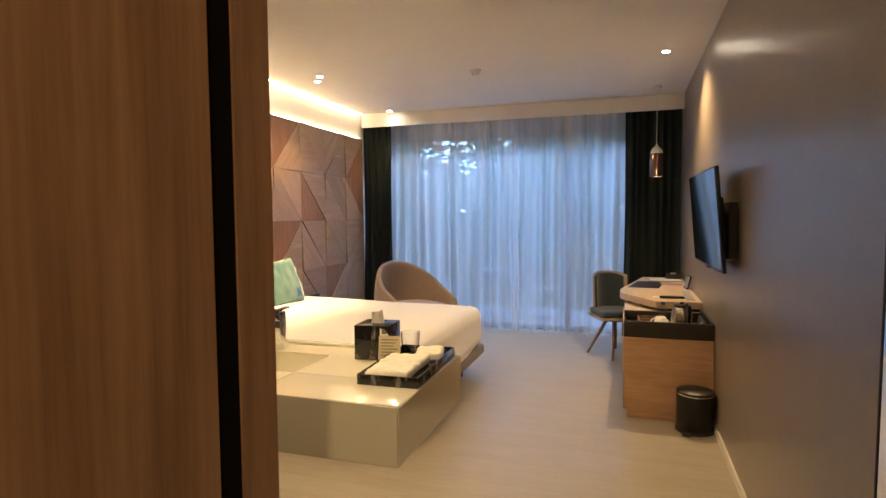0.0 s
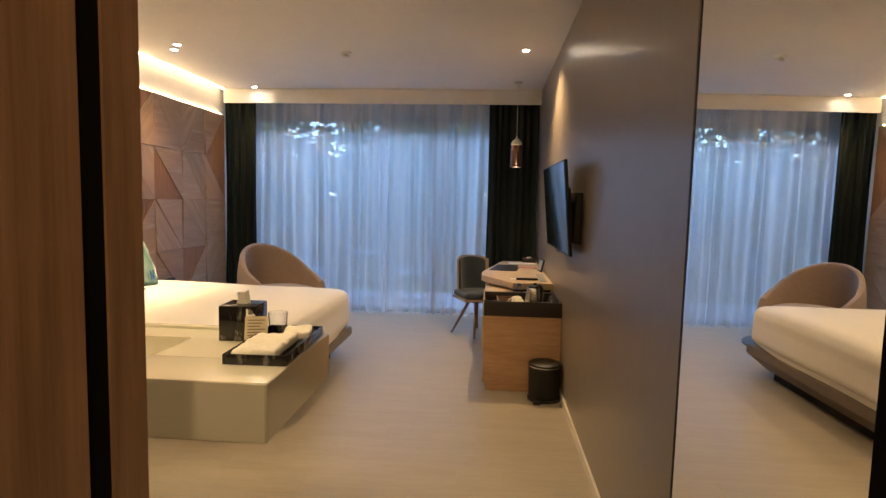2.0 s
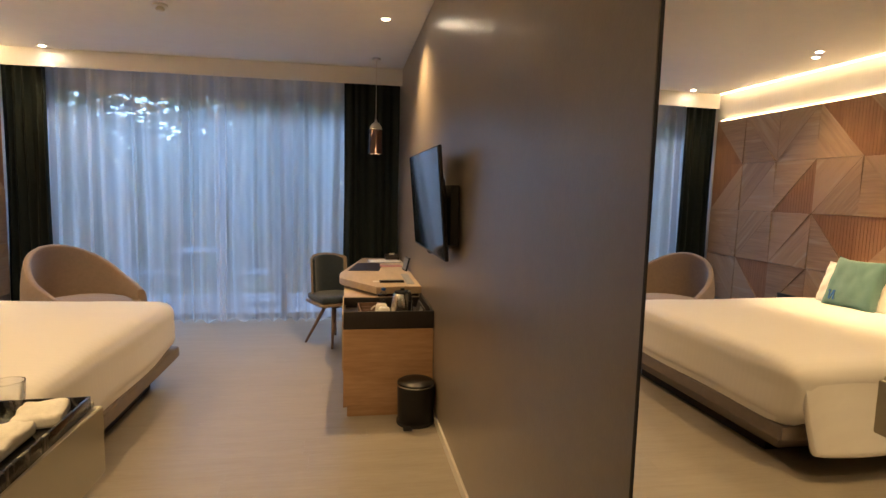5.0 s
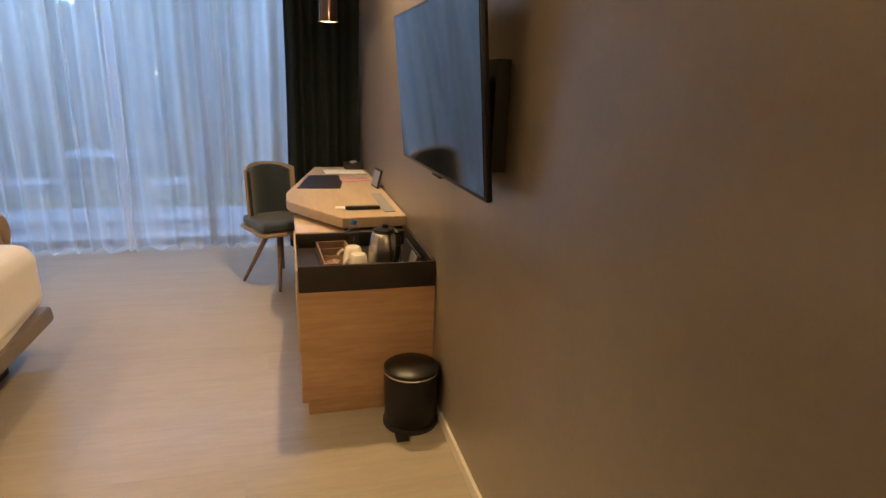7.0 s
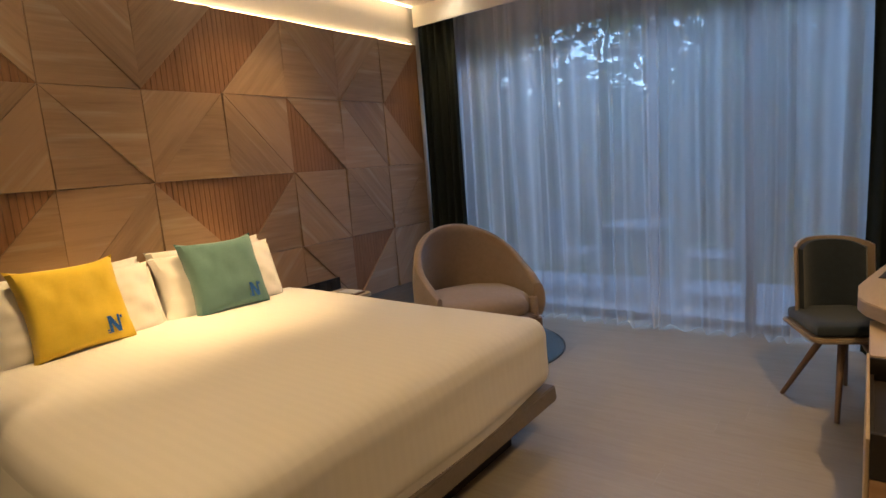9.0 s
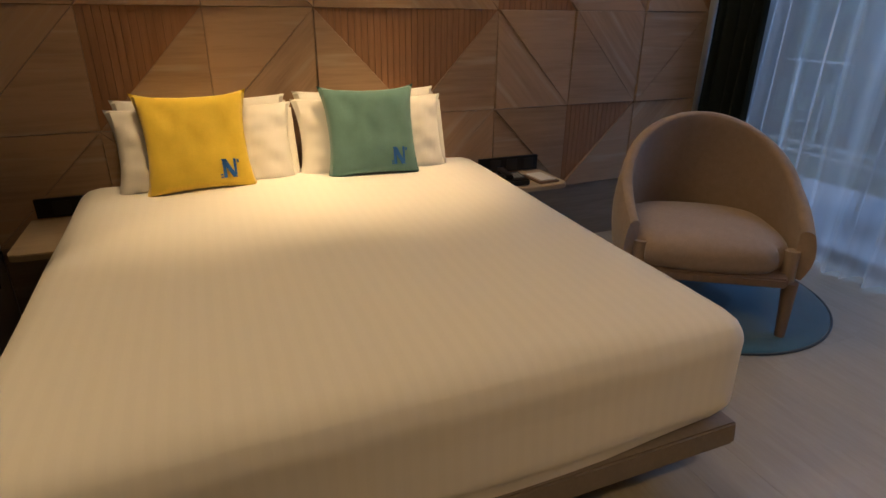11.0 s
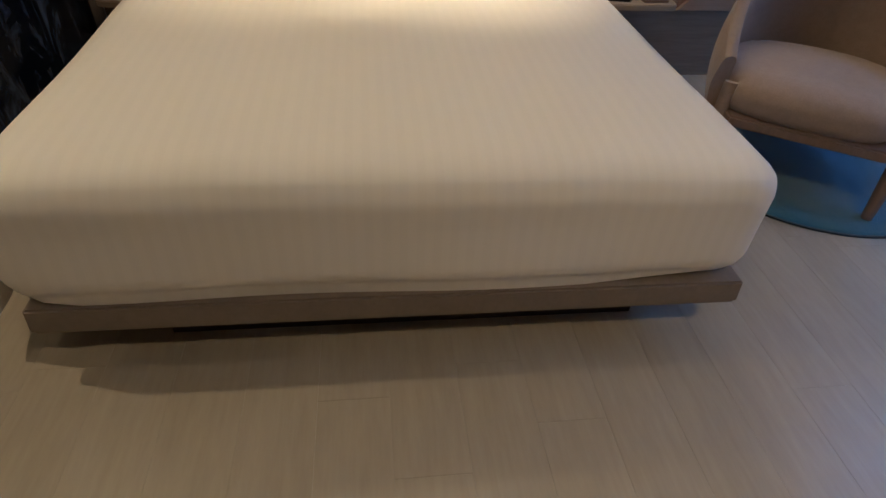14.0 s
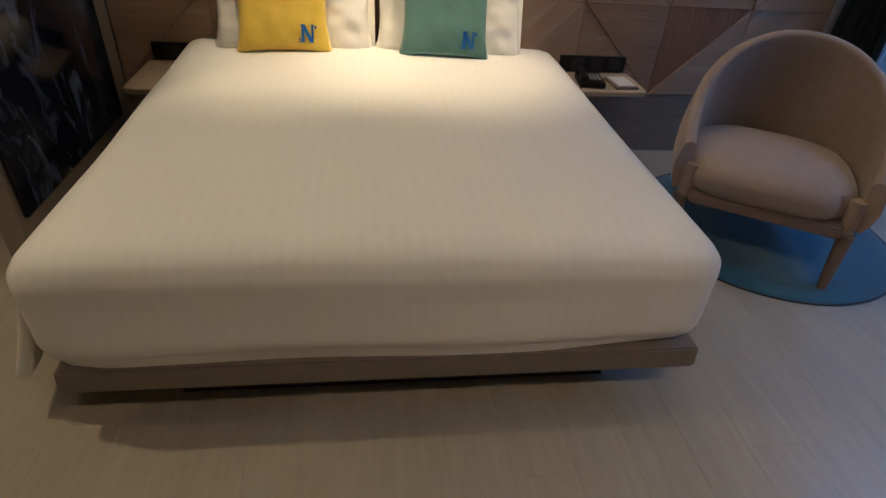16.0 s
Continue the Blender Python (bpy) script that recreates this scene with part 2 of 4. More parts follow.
M_CHAIRWOOD = mat("pale_ash", (0.36, 0.285, 0.215), rough=0.45, grain=(0.27, 0.205, 0.15), scale=9, stretch=(5, 5, 1), bump=0.1)
M_CHAIRLEG = mat("walnut_leg", (0.20, 0.125, 0.085), rough=0.45, amount=0.1, scale=9, stretch=(6, 6, 1), bump=0.1)
M_RUG = mat("turquoise_pile", (0.032, 0.135, 0.205), rough=0.95, grain=(0.018, 0.08, 0.13), amount=0.15, scale=14, bump=0.9, bump_scale=220, sheen=0.5)
M_VANITY = mat("white_glossy_solid_surface", (0.74, 0.72, 0.61), rough=0.10, amount=0.015, scale=3, coat=0.6)
M_CHROME = mat("chrome", (0.78, 0.78, 0.79), rough=0.12, metal=1.0, amount=0.02)
M_STEEL = mat("brushed_steel", (0.50, 0.48, 0.46), rough=0.27, metal=1.0, amount=0.05, scale=30, stretch=(1, 1, 12))
M_COPPER = mat("smoked_copper", (0.24, 0.155, 0.125), rough=0.14, metal=1.0, amount=0.04)
M_CREAMMETAL = mat("cream_metal", (0.66, 0.62, 0.56), rough=0.4, amount=0.03)
M_CURTAIN = mat("dark_green_curtain", (0.020, 0.027, 0.024), rough=0.9, amount=0.1, scale=150, bump=0.2, spec=0.2)
M_SHEER = sheer_cloth()
M_FRAME = mat("bronze_aluminium", (0.055, 0.045, 0.04), rough=0.4, metal=0.4, amount=0.08)
M_GLASS = clear_glass("window_glass")
M_CUP = clear_glass("tumbler_glass", (0.95, 0.97, 1))
M_MIRROR = mat("mirror_silver", (0.86, 0.85, 0.82), rough=0.0, metal=1.0, amount=0.0)
M_SCREEN = mat("dark_screen", (0.006, 0.007, 0.009), rough=0.06, amount=0.05, spec=0.8)
M_CERAMIC = mat("white_ceramic", (0.78, 0.75, 0.68), rough=0.18, amount=0.02)
M_PAPER = mat("white_paper", (0.80, 0.78, 0.74), rough=0.9, amount=0.02)
M_CARD = mat("cream_card", (0.62, 0.55, 0.40), rough=0.8, amount=0.04)
M_INK = mat("grey_ink", (0.16, 0.14, 0.11), rough=0.8, amount=0.05)
M_TOWEL = mat("white_terry", (0.80, 0.78, 0.72), rough=1.0, amount=0.08, scale=80, bump=0.9, sheen=0.5)
M_PINK = mat("pink_print", (0.60, 0.30, 0.30), rough=0.7, amount=0.1)
M_GREY = mat("grey_card", (0.30, 0.31, 0.32), rough=0.5, amount=0.06)
M_MARBLE = marble_print("black_marble", (0.012, 0.011, 0.013), (0.35, 0.33, 0.30), 0.56, 0.76, 9)
M_ART = marble_print("navy_smoke_print", (0.004, 0.006, 0.018), (0.20, 0.26, 0.42), 0.52, 0.80, 3.4)
M_LED = glow("cove_led", (1.0, 0.66, 0.31), 5.6)
M_BULB = glow("lamp_lens", (1.0, 0.82, 0.56), 40)
M_PENDANT = glow("pendant_lens", (1.0, 0.84, 0.62), 3)
M_CONCRETE = mat("balcony_concrete", (0.34, 0.35, 0.36), rough=0.8, amount=0.12, scale=6, bump=0.2)
M_RAIL = mat("painted_rail", (0.26, 0.27, 0.28), rough=0.45, amount=0.04)
M_LEAF = mat("leaves", (0.07, 0.12, 0.04), rough=0.55, amount=0.35, scale=2.0)
M_BARK = mat("bark", (0.09, 0.065, 0.045), rough=0.9, amount=0.25, scale=9, stretch=(4, 4, 1), bump=0.6)
M_EARTH = mat("grass_ground", (0.06, 0.085, 0.035), rough=0.95, amount=0.3, scale=3, bump=0.4)


# ---- building helpers ----
def box(bm, x0, x1, y0, y1, z0, z1, bevel=0.0, seg=2):
    vs = [bm.verts.new((x, y, z)) for x in (x0, x1) for y in (y0, y1) for z in (z0, z1)]
    fs = [bm.faces.new([vs[i] for i in f]) for f in ((0, 1, 3, 2), (4, 6, 7, 5), (0, 4, 5, 1), (2, 3, 7, 6), (0, 2, 6, 4), (1, 5, 7, 3))]
    if bevel:
        edges = list({e for f in fs for e in f.edges})
        bmesh.ops.bevel(bm, geom=edges, offset=bevel, segments=seg, affect="EDGES", profile=0.5)
    return bm


def boxed(*a, **k):
    return box(bmesh.new(), *a, **k)


def lathe(profile, seg=28, cx=0, cy=0):
    """Turned body from (radius, height) pairs; radius 0 closes it."""
    bm = bmesh.new()
    rings = []
    for r, z in profile:
        rings.append([bm.verts.new((cx, cy, z))] if r == 0 else
                     [bm.verts.new((cx + r * math.cos(2 * math.pi * i / seg), cy + r * math.sin(2 * math.pi * i / seg), z)) for i in range(seg)])
    for a, b in zip(rings, rings[1:]):
        for i in range(seg):
            j = (i + 1) % seg
            if len(a) == 1 and len(b) > 1:
                bm.faces.new((a[0], b[i], b[j]))
            elif len(b) == 1 and len(a) > 1:
                bm.faces.new((a[i], b[0], a[j]))
            elif len(a) > 1:
                bm.faces.new((a[i], b[i], b[j], a[j]))
    return bm


def rod(bm, p, q, r0, r1=None, seg=12):
    """Tapered round bar from p to q with closed ends."""
    p, q, r1 = Vector(p), Vector(q), r0 if r1 is None else r1
    m = (q - p).to_track_quat("Z", "Y").to_matrix()
    ends = []
    for c, r in ((p, r0), (q, r1)):
        ends.append([bm.verts.new(c + m @ Vector((r * math.cos(2 * math.pi * i / seg), r * math.sin(2 * math.pi * i / seg), 0))) for i in range(seg)])
    for i in range(seg):
        j = (i + 1) % seg
        bm.faces.new((ends[0][i], ends[0][j], ends[1][j], ends[1][i]))
    bm.faces.new(ends[0][::-1])
    bm.faces.new(ends[1])
    return bm


def prism(points, z0, z1, bevel=0.0):
    """Upright prism on a plan outline."""
    bm = bmesh.new()
    lo = [bm.verts.new((x, y, z0)) for x, y in points]
    hi = [bm.verts.new((x, y, z1)) for x, y in points]
    n = len(points)
    bm.faces.new(lo[::-1])
    bm.faces.new(hi)
    for i in range(n):
        bm.faces.new((lo[i], lo[(i + 1) % n], hi[(i + 1) % n], hi[i]))
    if bevel:
        bmesh.ops.bevel(bm, geom=list(bm.edges), offset=bevel, segments=2, affect="EDGES")
    return bm


def soft_box(sx, sy, sz, r, n=10, dent=0.0):
    """Box with well rounded edges, centred on x and y, standing on z = 0."""
    bm = bmesh.new()
    bmesh.ops.create_cube(bm, size=1)
    bmesh.ops.subdivide_edges(bm, edges=list(bm.edges), cuts=n, use_grid_fill=True)
    half = Vector((sx / 2, sy / 2, sz / 2))
    for v in bm.verts:
        p = Vector((v.co.x * sx, v.co.y * sy, v.co.z * sz))
        core = Vector([max(-(h - r), min(h - r, c)) for c, h in zip(p, half)])
        d = p - core
        if d.length > 1e-6:
            p = core + d.normalized() * r
        if dent and p.z > 0:
            p.z += dent * noise.noise(p * 3.1)
        v.co = p + Vector((0, 0, sz / 2))
    return bm


def cushion(w, h, t, n=16, puff=0.5, pinch=0.06, crease=0.003):
    """Stuffed cushion standing in the x (width) and z (height) plane, plump in y, base at z = 0."""
    bm = bmesh.new()
    for side in (-1, 1):
        grid = []
        for i in range(n + 1):
            row = []
            for j in range(n + 1):
                u, v = 2 * i / n - 1, 2 * j / n - 1
                full = (max(0, 1 - u ** 4) * max(0, 1 - v ** 4)) ** puff
                pin = 1 - pinch * (1 - abs(u) ** 2.2) * abs(v) ** 6 - 0.0
                pin2 = 1 - pinch * (1 - abs(v) ** 2.2) * abs(u) ** 6
                wr = (0.013 * noise.noise(Vector((u * 2.2 + w, v * 2.2, side))) + crease * noise.noise(Vector((u * 5 + 3 * w, v * 3.1, side + 4)))) * full
                row.append(bm.verts.new((u * w / 2 * pin2, side * (t / 2 * full + wr), h / 2 + v * h / 2 * pin)))
            grid.append(row)
        for i in range(n):
            for j in range(n):
                f = (grid[i][j], grid[i + 1][j], grid[i + 1][j + 1], grid[i][j + 1])
                bm.faces.new(f if side < 0 else f[::-1])
    bmesh.ops.remove_doubles(bm, verts=list(bm.verts), dist=1e-4)
    return bm


def mesh_of(name, bm, material, smooth=False):
    me = bpy.data.meshes.new(name)
    bmesh.ops.recalc_face_normals(bm, faces=list(bm.faces))
    bm.to_mesh(me)
    bm.free()
    me.materials.append(material)
    if smooth:
        me.polygons.foreach_set("use_smooth", [True] * len(me.polygons))
        me.set_sharp_from_angle(angle=radians(38))
    return me


def part(name, bm, material, parent, label="", smooth=True):
    ob = new(name, mesh_of(name, bm, material, smooth))
    ob.parent = parent
    return tagged(ob, label)


def thing(name, label, category, m=None, group=""):
    ob = tagged(new(name), label, category, group)
    ob.empty_display_size = 0.05
    ob.matrix_world = m or Matrix()
    return ob


def solid(name, bm, material, label, category, m=None, group="", smooth=True):
    ob = tagged(new(name, mesh_of(name, bm, material, smooth)), label, category, group)
    ob.matrix_world = m or Matrix()
    return ob


def built(name, bm, material, label="", category="", smooth=False):
    return tagged(new(name, mesh_of(name, bm, material, smooth)), label, category, kind="structure")


# ---- structure ----
XL, YW, YB = -3.8, 7.16, -1.4
floor = built("floor", boxed(XL - 0.15, 0.15, YB - 0.1, YW + 0.1, -0.14, -0.006), M_GAP, "pale wood-look plank floor", "floor")
ceiling = built("ceiling", boxed(XL, 0.15, YB - 0.1, 6.8, CEIL, CEIL + 0.12), M_WHITE, "smooth white ceiling with warm downlights", "ceiling")
built("ceiling_pocket", boxed(XL - 0.15, 0.15, 6.802, YW + 0.1, CEIL + 0.06, CEIL + 0.2), M_WHITE, "recessed curtain pocket in the ceiling", "ceiling")
bm = boxed(XL + 0.0, 0, 6.78, 6.80, 2.552, CEIL - 0.001)
built("trim_pelmet", bm, M_WHITE, "white curtain pelmet below the ceiling", "trim")
built("wall_east", boxed(0.0, 0.15, 1.712, YW, 0, CEIL + 0.1), M_PAINT, "taupe satin-painted wall", "wall")
built("wall_east_entry", boxed(0.0, 0.15, YB, 0.846, 0, CEIL + 0.1), M_SHADEDWOOD, "oak-panelled entry wall, its shade put into the colour", "wall")
built("wall_east_niche", boxed(0.06, 0.15, 0.848, 1.710, 0, CEIL + 0.1), M_BLACKM, "dark backing behind the tall mirror", "wall")
built("baseboard", boxed(-0.014, -0.0005, 1.80, 6.98, 0, 0.055, bevel=0.003), M_TRIM, "cream skirting board", "baseboard")
built("wall_south", boxed(XL - 0.15, 0.15, YB - 0.12, YB, 0, CEIL + 0.1), M_WOODWALL, "oak-panelled wall behind the entry", "wall")
# entry partition: oak end with a black sliding-door slot
built("wall_entry_end", boxed(-1.25, -1.050, 0.768, 0.845, 0, CEIL), M_WOODWALL, "oak end of the entry partition", "wall")
built("trim_slot", boxed(-1.25, -1.054, 0.720, 0.768, 0, CEIL), M_SLOT, "black sliding-door slot", "trim")
built("wall_entry_side", boxed(-1.25, -1.048, YB, 0.720, 0, CEIL), M_WOODWALL, "oak-panelled entry partition", "wall")
built("wall_bath", boxed(XL, -1.25, 0.68, 0.83, 0, CEIL), M_PAINT, "taupe wall of the bath corner", "wall")
# headboard wall: white above, panels in front
built("wall_west", boxed(XL - 0.15, XL - 0.045, YB, YW, 0, CEIL + 0.3), M_WHITE, "white wall behind the panelling", "wall")
panel_wall = built("wall_headboard", boxed(XL - 0.045, XL - 0.012, 2.877, 6.797, 0.37, 2.405), M_JOINT, "geometric panelled headboard wall of greyed oak and brown slats", "wall")
built("baseboard_headboard", boxed(XL - 0.045, XL - 0.004, 2.877, 6.797, 0, 0.366), M_KICK, "plain greyed-oak base of the headboard wall", "baseboard")
built("wall_west_bath", boxed(XL - 0.045, XL, 0.6, 2.80, 0, CEIL), M_PAINT, "taupe wall of the bath corner", "wall")
built("wall_partition", boxed(XL, -2.56, 2.80, 2.872, 0, CEIL - 0.002), M_PAINT, "taupe partition between bed and bath", "wall")
# window wall
built("wall_north", box(box(box(bmesh.new(), XL - 0.15, XL + 0.18, YW, YW + 0.18, 0, CEIL + 0.2), -0.55, 0.15, YW, YW + 0.18, 0, CEIL + 0.2),
                        XL + 0.18, -0.55, YW, YW + 0.18, 2.47, CEIL + 0.2), M_WHITE, "white wall round the balcony window", "wall")
WIN = tagged(new("window_1"), "wide sliding balcony window in dark bronze frames", "window", kind="structure")
part("head_frame", boxed(XL + 0.18, -0.55, YW + 0.05, YW + 0.12, 2.40, 2.47, bevel=0.004), M_FRAME, WIN)
part("sill_frame", boxed(XL + 0.18, -0.55, YW + 0.05, YW + 0.12, 0, 0.05, bevel=0.004), M_FRAME, WIN)
for x in (XL + 0.18, -1.285, -0.60):
    part("frame_post", boxed(x - 0.008, x + 0.063, YW + 0.045, YW + 0.115, 0.05, 2.40, bevel=0.004), M_FRAME, WIN)
for a, b in ((XL + 0.235, -1.285), (-1.23, -0.60)):
    ob = part("pane", boxed(a, b, YW + 0.08, YW + 0.086, 0.05, 2.40), M_GLASS, WIN)
    ob.visible_shadow = False

# light cove above the panelling
cove = thing("cove_light", "warm LED strip along the top of the headboard panelling", "strip light")
part("strip", boxed(XL - 0.04, XL - 0.022, 2.9, 6.76, 2.408, 2.416), M_LED, cove, "glowing warm LED strip")
cove2 = thing("cove_light", "warm LED strip in the ceiling recess over the headboard", "strip light")
part("strip", boxed(XL + 0.006, XL + 0.020, 2.9, 6.76, CEIL - 0.012, CEIL - 0.001), M_LED, cove2, "glowing warm LED strip")

# tall mirror with black edge
mirror = thing("wall_mirror", "tall frameless mirror with a black edge profile set in the wall", "mirror", pose(0.004, 1.295, 1.3, 0, MIRROR_LEAN, MIRROR_TURN))
part("glass", boxed(0, 0.006, -0.402, 0.405, -1.28, 1.38), M_MIRROR, mirror, smooth=False)
part("edge_profile", boxed(-0.002, 0.03, 0.407, 0.414, -1.28, 1.38), M_BLACKM, mirror, "thin dark edge strip")
part("edge_profile", boxed(-0.008, 0.03, -0.448, -0.403, -1.28, 1.38), M_SLOT, mirror, "black upright profile")


# ---- downlights, smoke detector ----
def downlight(x, y):
    t = thing("downlight", "small round recessed ceiling downlight, switched on", "ceiling light", pose(x, y, CEIL), group="recessed downlights")
    part("ring", lathe([(0.028, -0.001), (0.044, -0.001), (0.045, -0.005), (0.030, -0.008), (0.028, -0.001)]), M_WHITE, t)
    part("lens", lathe([(0, -0.0035), (0.027, -0.0035), (0.027, -0.0015), (0, -0.0015)]), M_BULB, t, "glowing lens")


for x, y in LAMPS:
    downlight(x, y)
det = thing("smoke_detector", "small white round smoke detector on the ceiling", "smoke detector", pose(-1.87, 5.12, CEIL))
part("base", lathe([(0, -0.016), (0.046, -0.016), (0.05, -0.012), (0.05, -0.001), (0, -0.001)]), M_WHITE, det)
part("sensor", lathe([(0, -0.048), (0.024, -0.046), (0.03, -0.036), (0.03, -0.028), (0.02, -0.026), (0.02, -0.0165), (0, -0.0165)]), M_TRIM, det)

# ---- curtains ----


def drape(x0, x1, y, z0, z1, folds, depth, seed, flare=0.0):
    """Hanging cloth with irregular folds along x."""
    rnd = random.Random(seed)
    bm, n, rows = bmesh.new(), folds * 10, 14
    amp = [rnd.uniform(0.6, 1.25) for _ in range(folds + 2)]
    off = [rnd.uniform(-0.3, 0.3) for _ in range(folds + 2)]
    grid = []
    for j in range(rows + 1):
        t = j / rows
        row = []
        for i in range(n + 1):
            s = i / n
            k = s * folds
            a = amp[int(k)] * (1 - k % 1) + amp[int(k) + 1] * (k % 1)
            o = off[int(k)] * (1 - k % 1) + off[int(k) + 1] * (k % 1)
            x = x0 + (x1 - x0) * s + 0.012 * math.sin(5 * t + 9 * s) * t
            w = math.sin(2 * math.pi * (k + o)) * depth * a * (0.45 + 0.65 * t) + depth * 0.3 * math.sin(2 * math.pi * 0.37 * k + 3 * t)
            zz = z1 + (z0 - z1) * t + (0.014 * (1 + math.sin(2 * math.pi * (k + o) + 1.2)) if j == rows else 0)
            row.append(bm.verts.new((x, y + w - flare * t, zz)))
        grid.append(row)
    for a, b in zip(grid, grid[1:]):
        for i in range(n):
            bm.faces.new((a[i], a[i + 1], b[i + 1], b[i]))
    return bm


def curtain(name, label, x0, x1, y, folds, depth, seed, material):
    t = thing(name, label, "curtain", group=name + "s")
    part("cloth", drape(x0, x1, y, 0.006, 2.69, folds, depth, seed, 0.01), material, t)
    part("track", boxed(x0, x1, y - 0.012, y + 0.012, 2.69, 2.715), M_WHITE, t, "white curtain track")


curtain("sheer_curtain", "translucent white sheer curtain, drawn closed", XL + 0.20, -1.83, 7.03, 13, 0.05, 3, M_SHEER)
curtain("sheer_curtain", "translucent white sheer curtain, drawn closed", -1.91, -0.50, 7.05, 10, 0.05, 8, M_SHEER)
curtain("blackout_curtain", "dark green blackout curtain gathered at the side", XL - 0.03, XL + 0.36, 6.885, 5, 0.032, 5, M_CURTAIN)
curtain("blackout_curtain", "dark green blackout curtain gathered at the side", -0.60, -0.015, 6.90, 7, 0.035, 6, M_CURTAIN)

# ---- bed ----
BX0, BX1, BY0, BY1 = -3.78, -1.83, 3.29, 5.17
bed = thing("bed", "king-size bed with taupe base and white striped duvet, neatly made", "bed", pose(0, 0, 0))
bm = bmesh.new()
top = [bm.verts.new(c) for c in ((BX0, BY0, 0.25), (-1.812, BY0, 0.25), (-1.812, BY1, 0.25), (BX0, BY1, 0.25))]
mid = [bm.verts.new(c) for c in ((BX0, BY0, 0.178), (-1.806, BY0 - 0.004, 0.178), (-1.806, BY1 + 0.004, 0.178), (BX0, BY1, 0.178))]
low = [bm.verts.new(c) for c in ((BX0, BY0 + 0.15, 0.06), (-1.93, BY0 + 0.15, 0.06), (-1.93, BY1 - 0.15, 0.06), (BX0, BY1 - 0.15, 0.06))]
bm.faces.new(top)
bm.faces.new(low[::-1])
for a, b in ((top, mid), (mid, low)):
    for i in range(4):
        bm.faces.new((a[i], a[(i + 1) % 4], b[(i + 1) % 4], b[i]))
bmesh.ops.bevel(bm, geom=list(bm.edges), offset=0.006, segments=2, affect="EDGES")
part("base_frame", bm, M_BEDBASE, bed, "taupe upholstered base, sloping inward")
part("plinth", boxed(BX0, -1.95, BY0 + 0.26, BY1 - 0.22, 0, 0.059), M_BLACKM, bed, "dark recessed plinth")


def duvet():
    bm = soft_box(BX1 - BX0 + 0.02, BY1 - BY0 + 0.07, 0.345, 0.092, n=40)
    for v in bm.verts:
        x, y, z = v.co
        u, w = x / ((BX1 - BX0) / 2), y / ((BY1 - BY0) / 2)
        if z > 0.17:
            v.co.z += 0.022 * max(0, -u + 0.4)
            v.co.z += 0.040 * max(0, 1 - u ** 4) ** 0.7 * max(0, 1 - w ** 4) + 0.006 * noise.noise(Vector((x * 2.5, y * 2.5, 0)))
        if z < 0.2:
            k = (0.2 - z) / 0.2
            v.co.x += 0.018 * k * max(0, u) + 0.008 * k * math.sin(6 * y) * max(0, u)
            v.co.y += (0.012 * math.sin(7 * x) - 0.014 * math.copysign(1, w)) * k * abs(w) ** 3
        if u > 0.9 and z < 0.03:
            v.co.z += 0.016 * w + 0.022 * (1 if w < -0.8 else 0) * (-w - 0.8) / 0.2 - 0.054 * math.cos(w * 1.3)
    return bm


ob = part("duvet", duvet(), M_COTTON, bed, "white cotton duvet with woven tone-on-tone stripes")
ob.location = ((BX0 + BX1) / 2, (BY0 + BY1) / 2 - 0.022, 0.256)


drape_side = soft_box(1.88, 0.06, 0.42, 0.028, n=24)
for v in drape_side.verts:
    k = 1 - v.co.z / 0.42
    v.co.y += 0.022 * k * math.sin(v.co.x * 7.3) - 0.125 * k ** 1.3 + 0.014 * (1 - k)
    v.co.z += 0.012 * math.sin(v.co.x * 3.1) * k
ob = part("side_drape", drape_side, M_COTTON, bed, "duvet side hanging past the base")
ob.location = (-2.825, BY0 - 0.028, 0.140)


def n_print(bm, w):
    """Slanted printed mark: two bars joined by a diagonal, with small bars beside it."""
    s = w / 8
    for pts in (((-3, -4), (-1.6, -4), (-1.6, 4), (-3, 4)), ((1.6, -3), (2.6, -3), (2.6, 4), (1.6, 4)), ((-3.4, 4), (-1.4, 4), (2.8, -4), (0.9, -4)),
                ((-4.2, -4), (-3.3, -4), (-3.3, -3.4), (-4.2, -3.4)), ((-4.2, -2.9), (-3.3, -2.9), (-3.3, -2.3), (-4.2, -2.3)), ((3, 2.2), (3.9, 2.2), (3.9, 3.6), (3, 3.6))):
        vs = [bm.verts.new((x * s, 0, z * s)) for x, z in pts]
        bm.faces.new(vs)
    ext = bmesh.ops.extrude_face_region(bm, geom=list(bm.faces))
    bmesh.ops.translate(bm, verts=[v for v in ext["geom"] if isinstance(v, bmesh.types.BMVert)], vec=(0, -0.002, 0))
    return bm


def pillow(x, y, z, w, h, t, lean, turn, seed):
    ob = thing("pillow", "plump white cotton pillow leaning on the headboard", "pillow", pose(x, y, z, 0, 0, 90 + turn) @ pose(0, 0, 0, -lean), group="white pillows")
    part("case", cushion(w + seed * 0.004, h, t, 30, 0.44, 0.085, 0.022), M_PILLOW, ob)
    part("flange", boxed(w / 2 - 0.035, w / 2 + 0.004, -0.004, 0.004, 0.03, h - 0.03, bevel=0.003), M_PILLOW, ob, "flat pillowcase hem")


PZ = 0.615
pillow(-3.66, 3.80, PZ, 0.74, 0.40, 0.17, 14, 0, 1)
pillow(-3.66, 4.57, PZ, 0.72, 0.41, 0.17, 14, 0, 2)
pillow(-3.555, 3.805, PZ - 0.002, 0.77, 0.385, 0.17, 20, 2, 3)
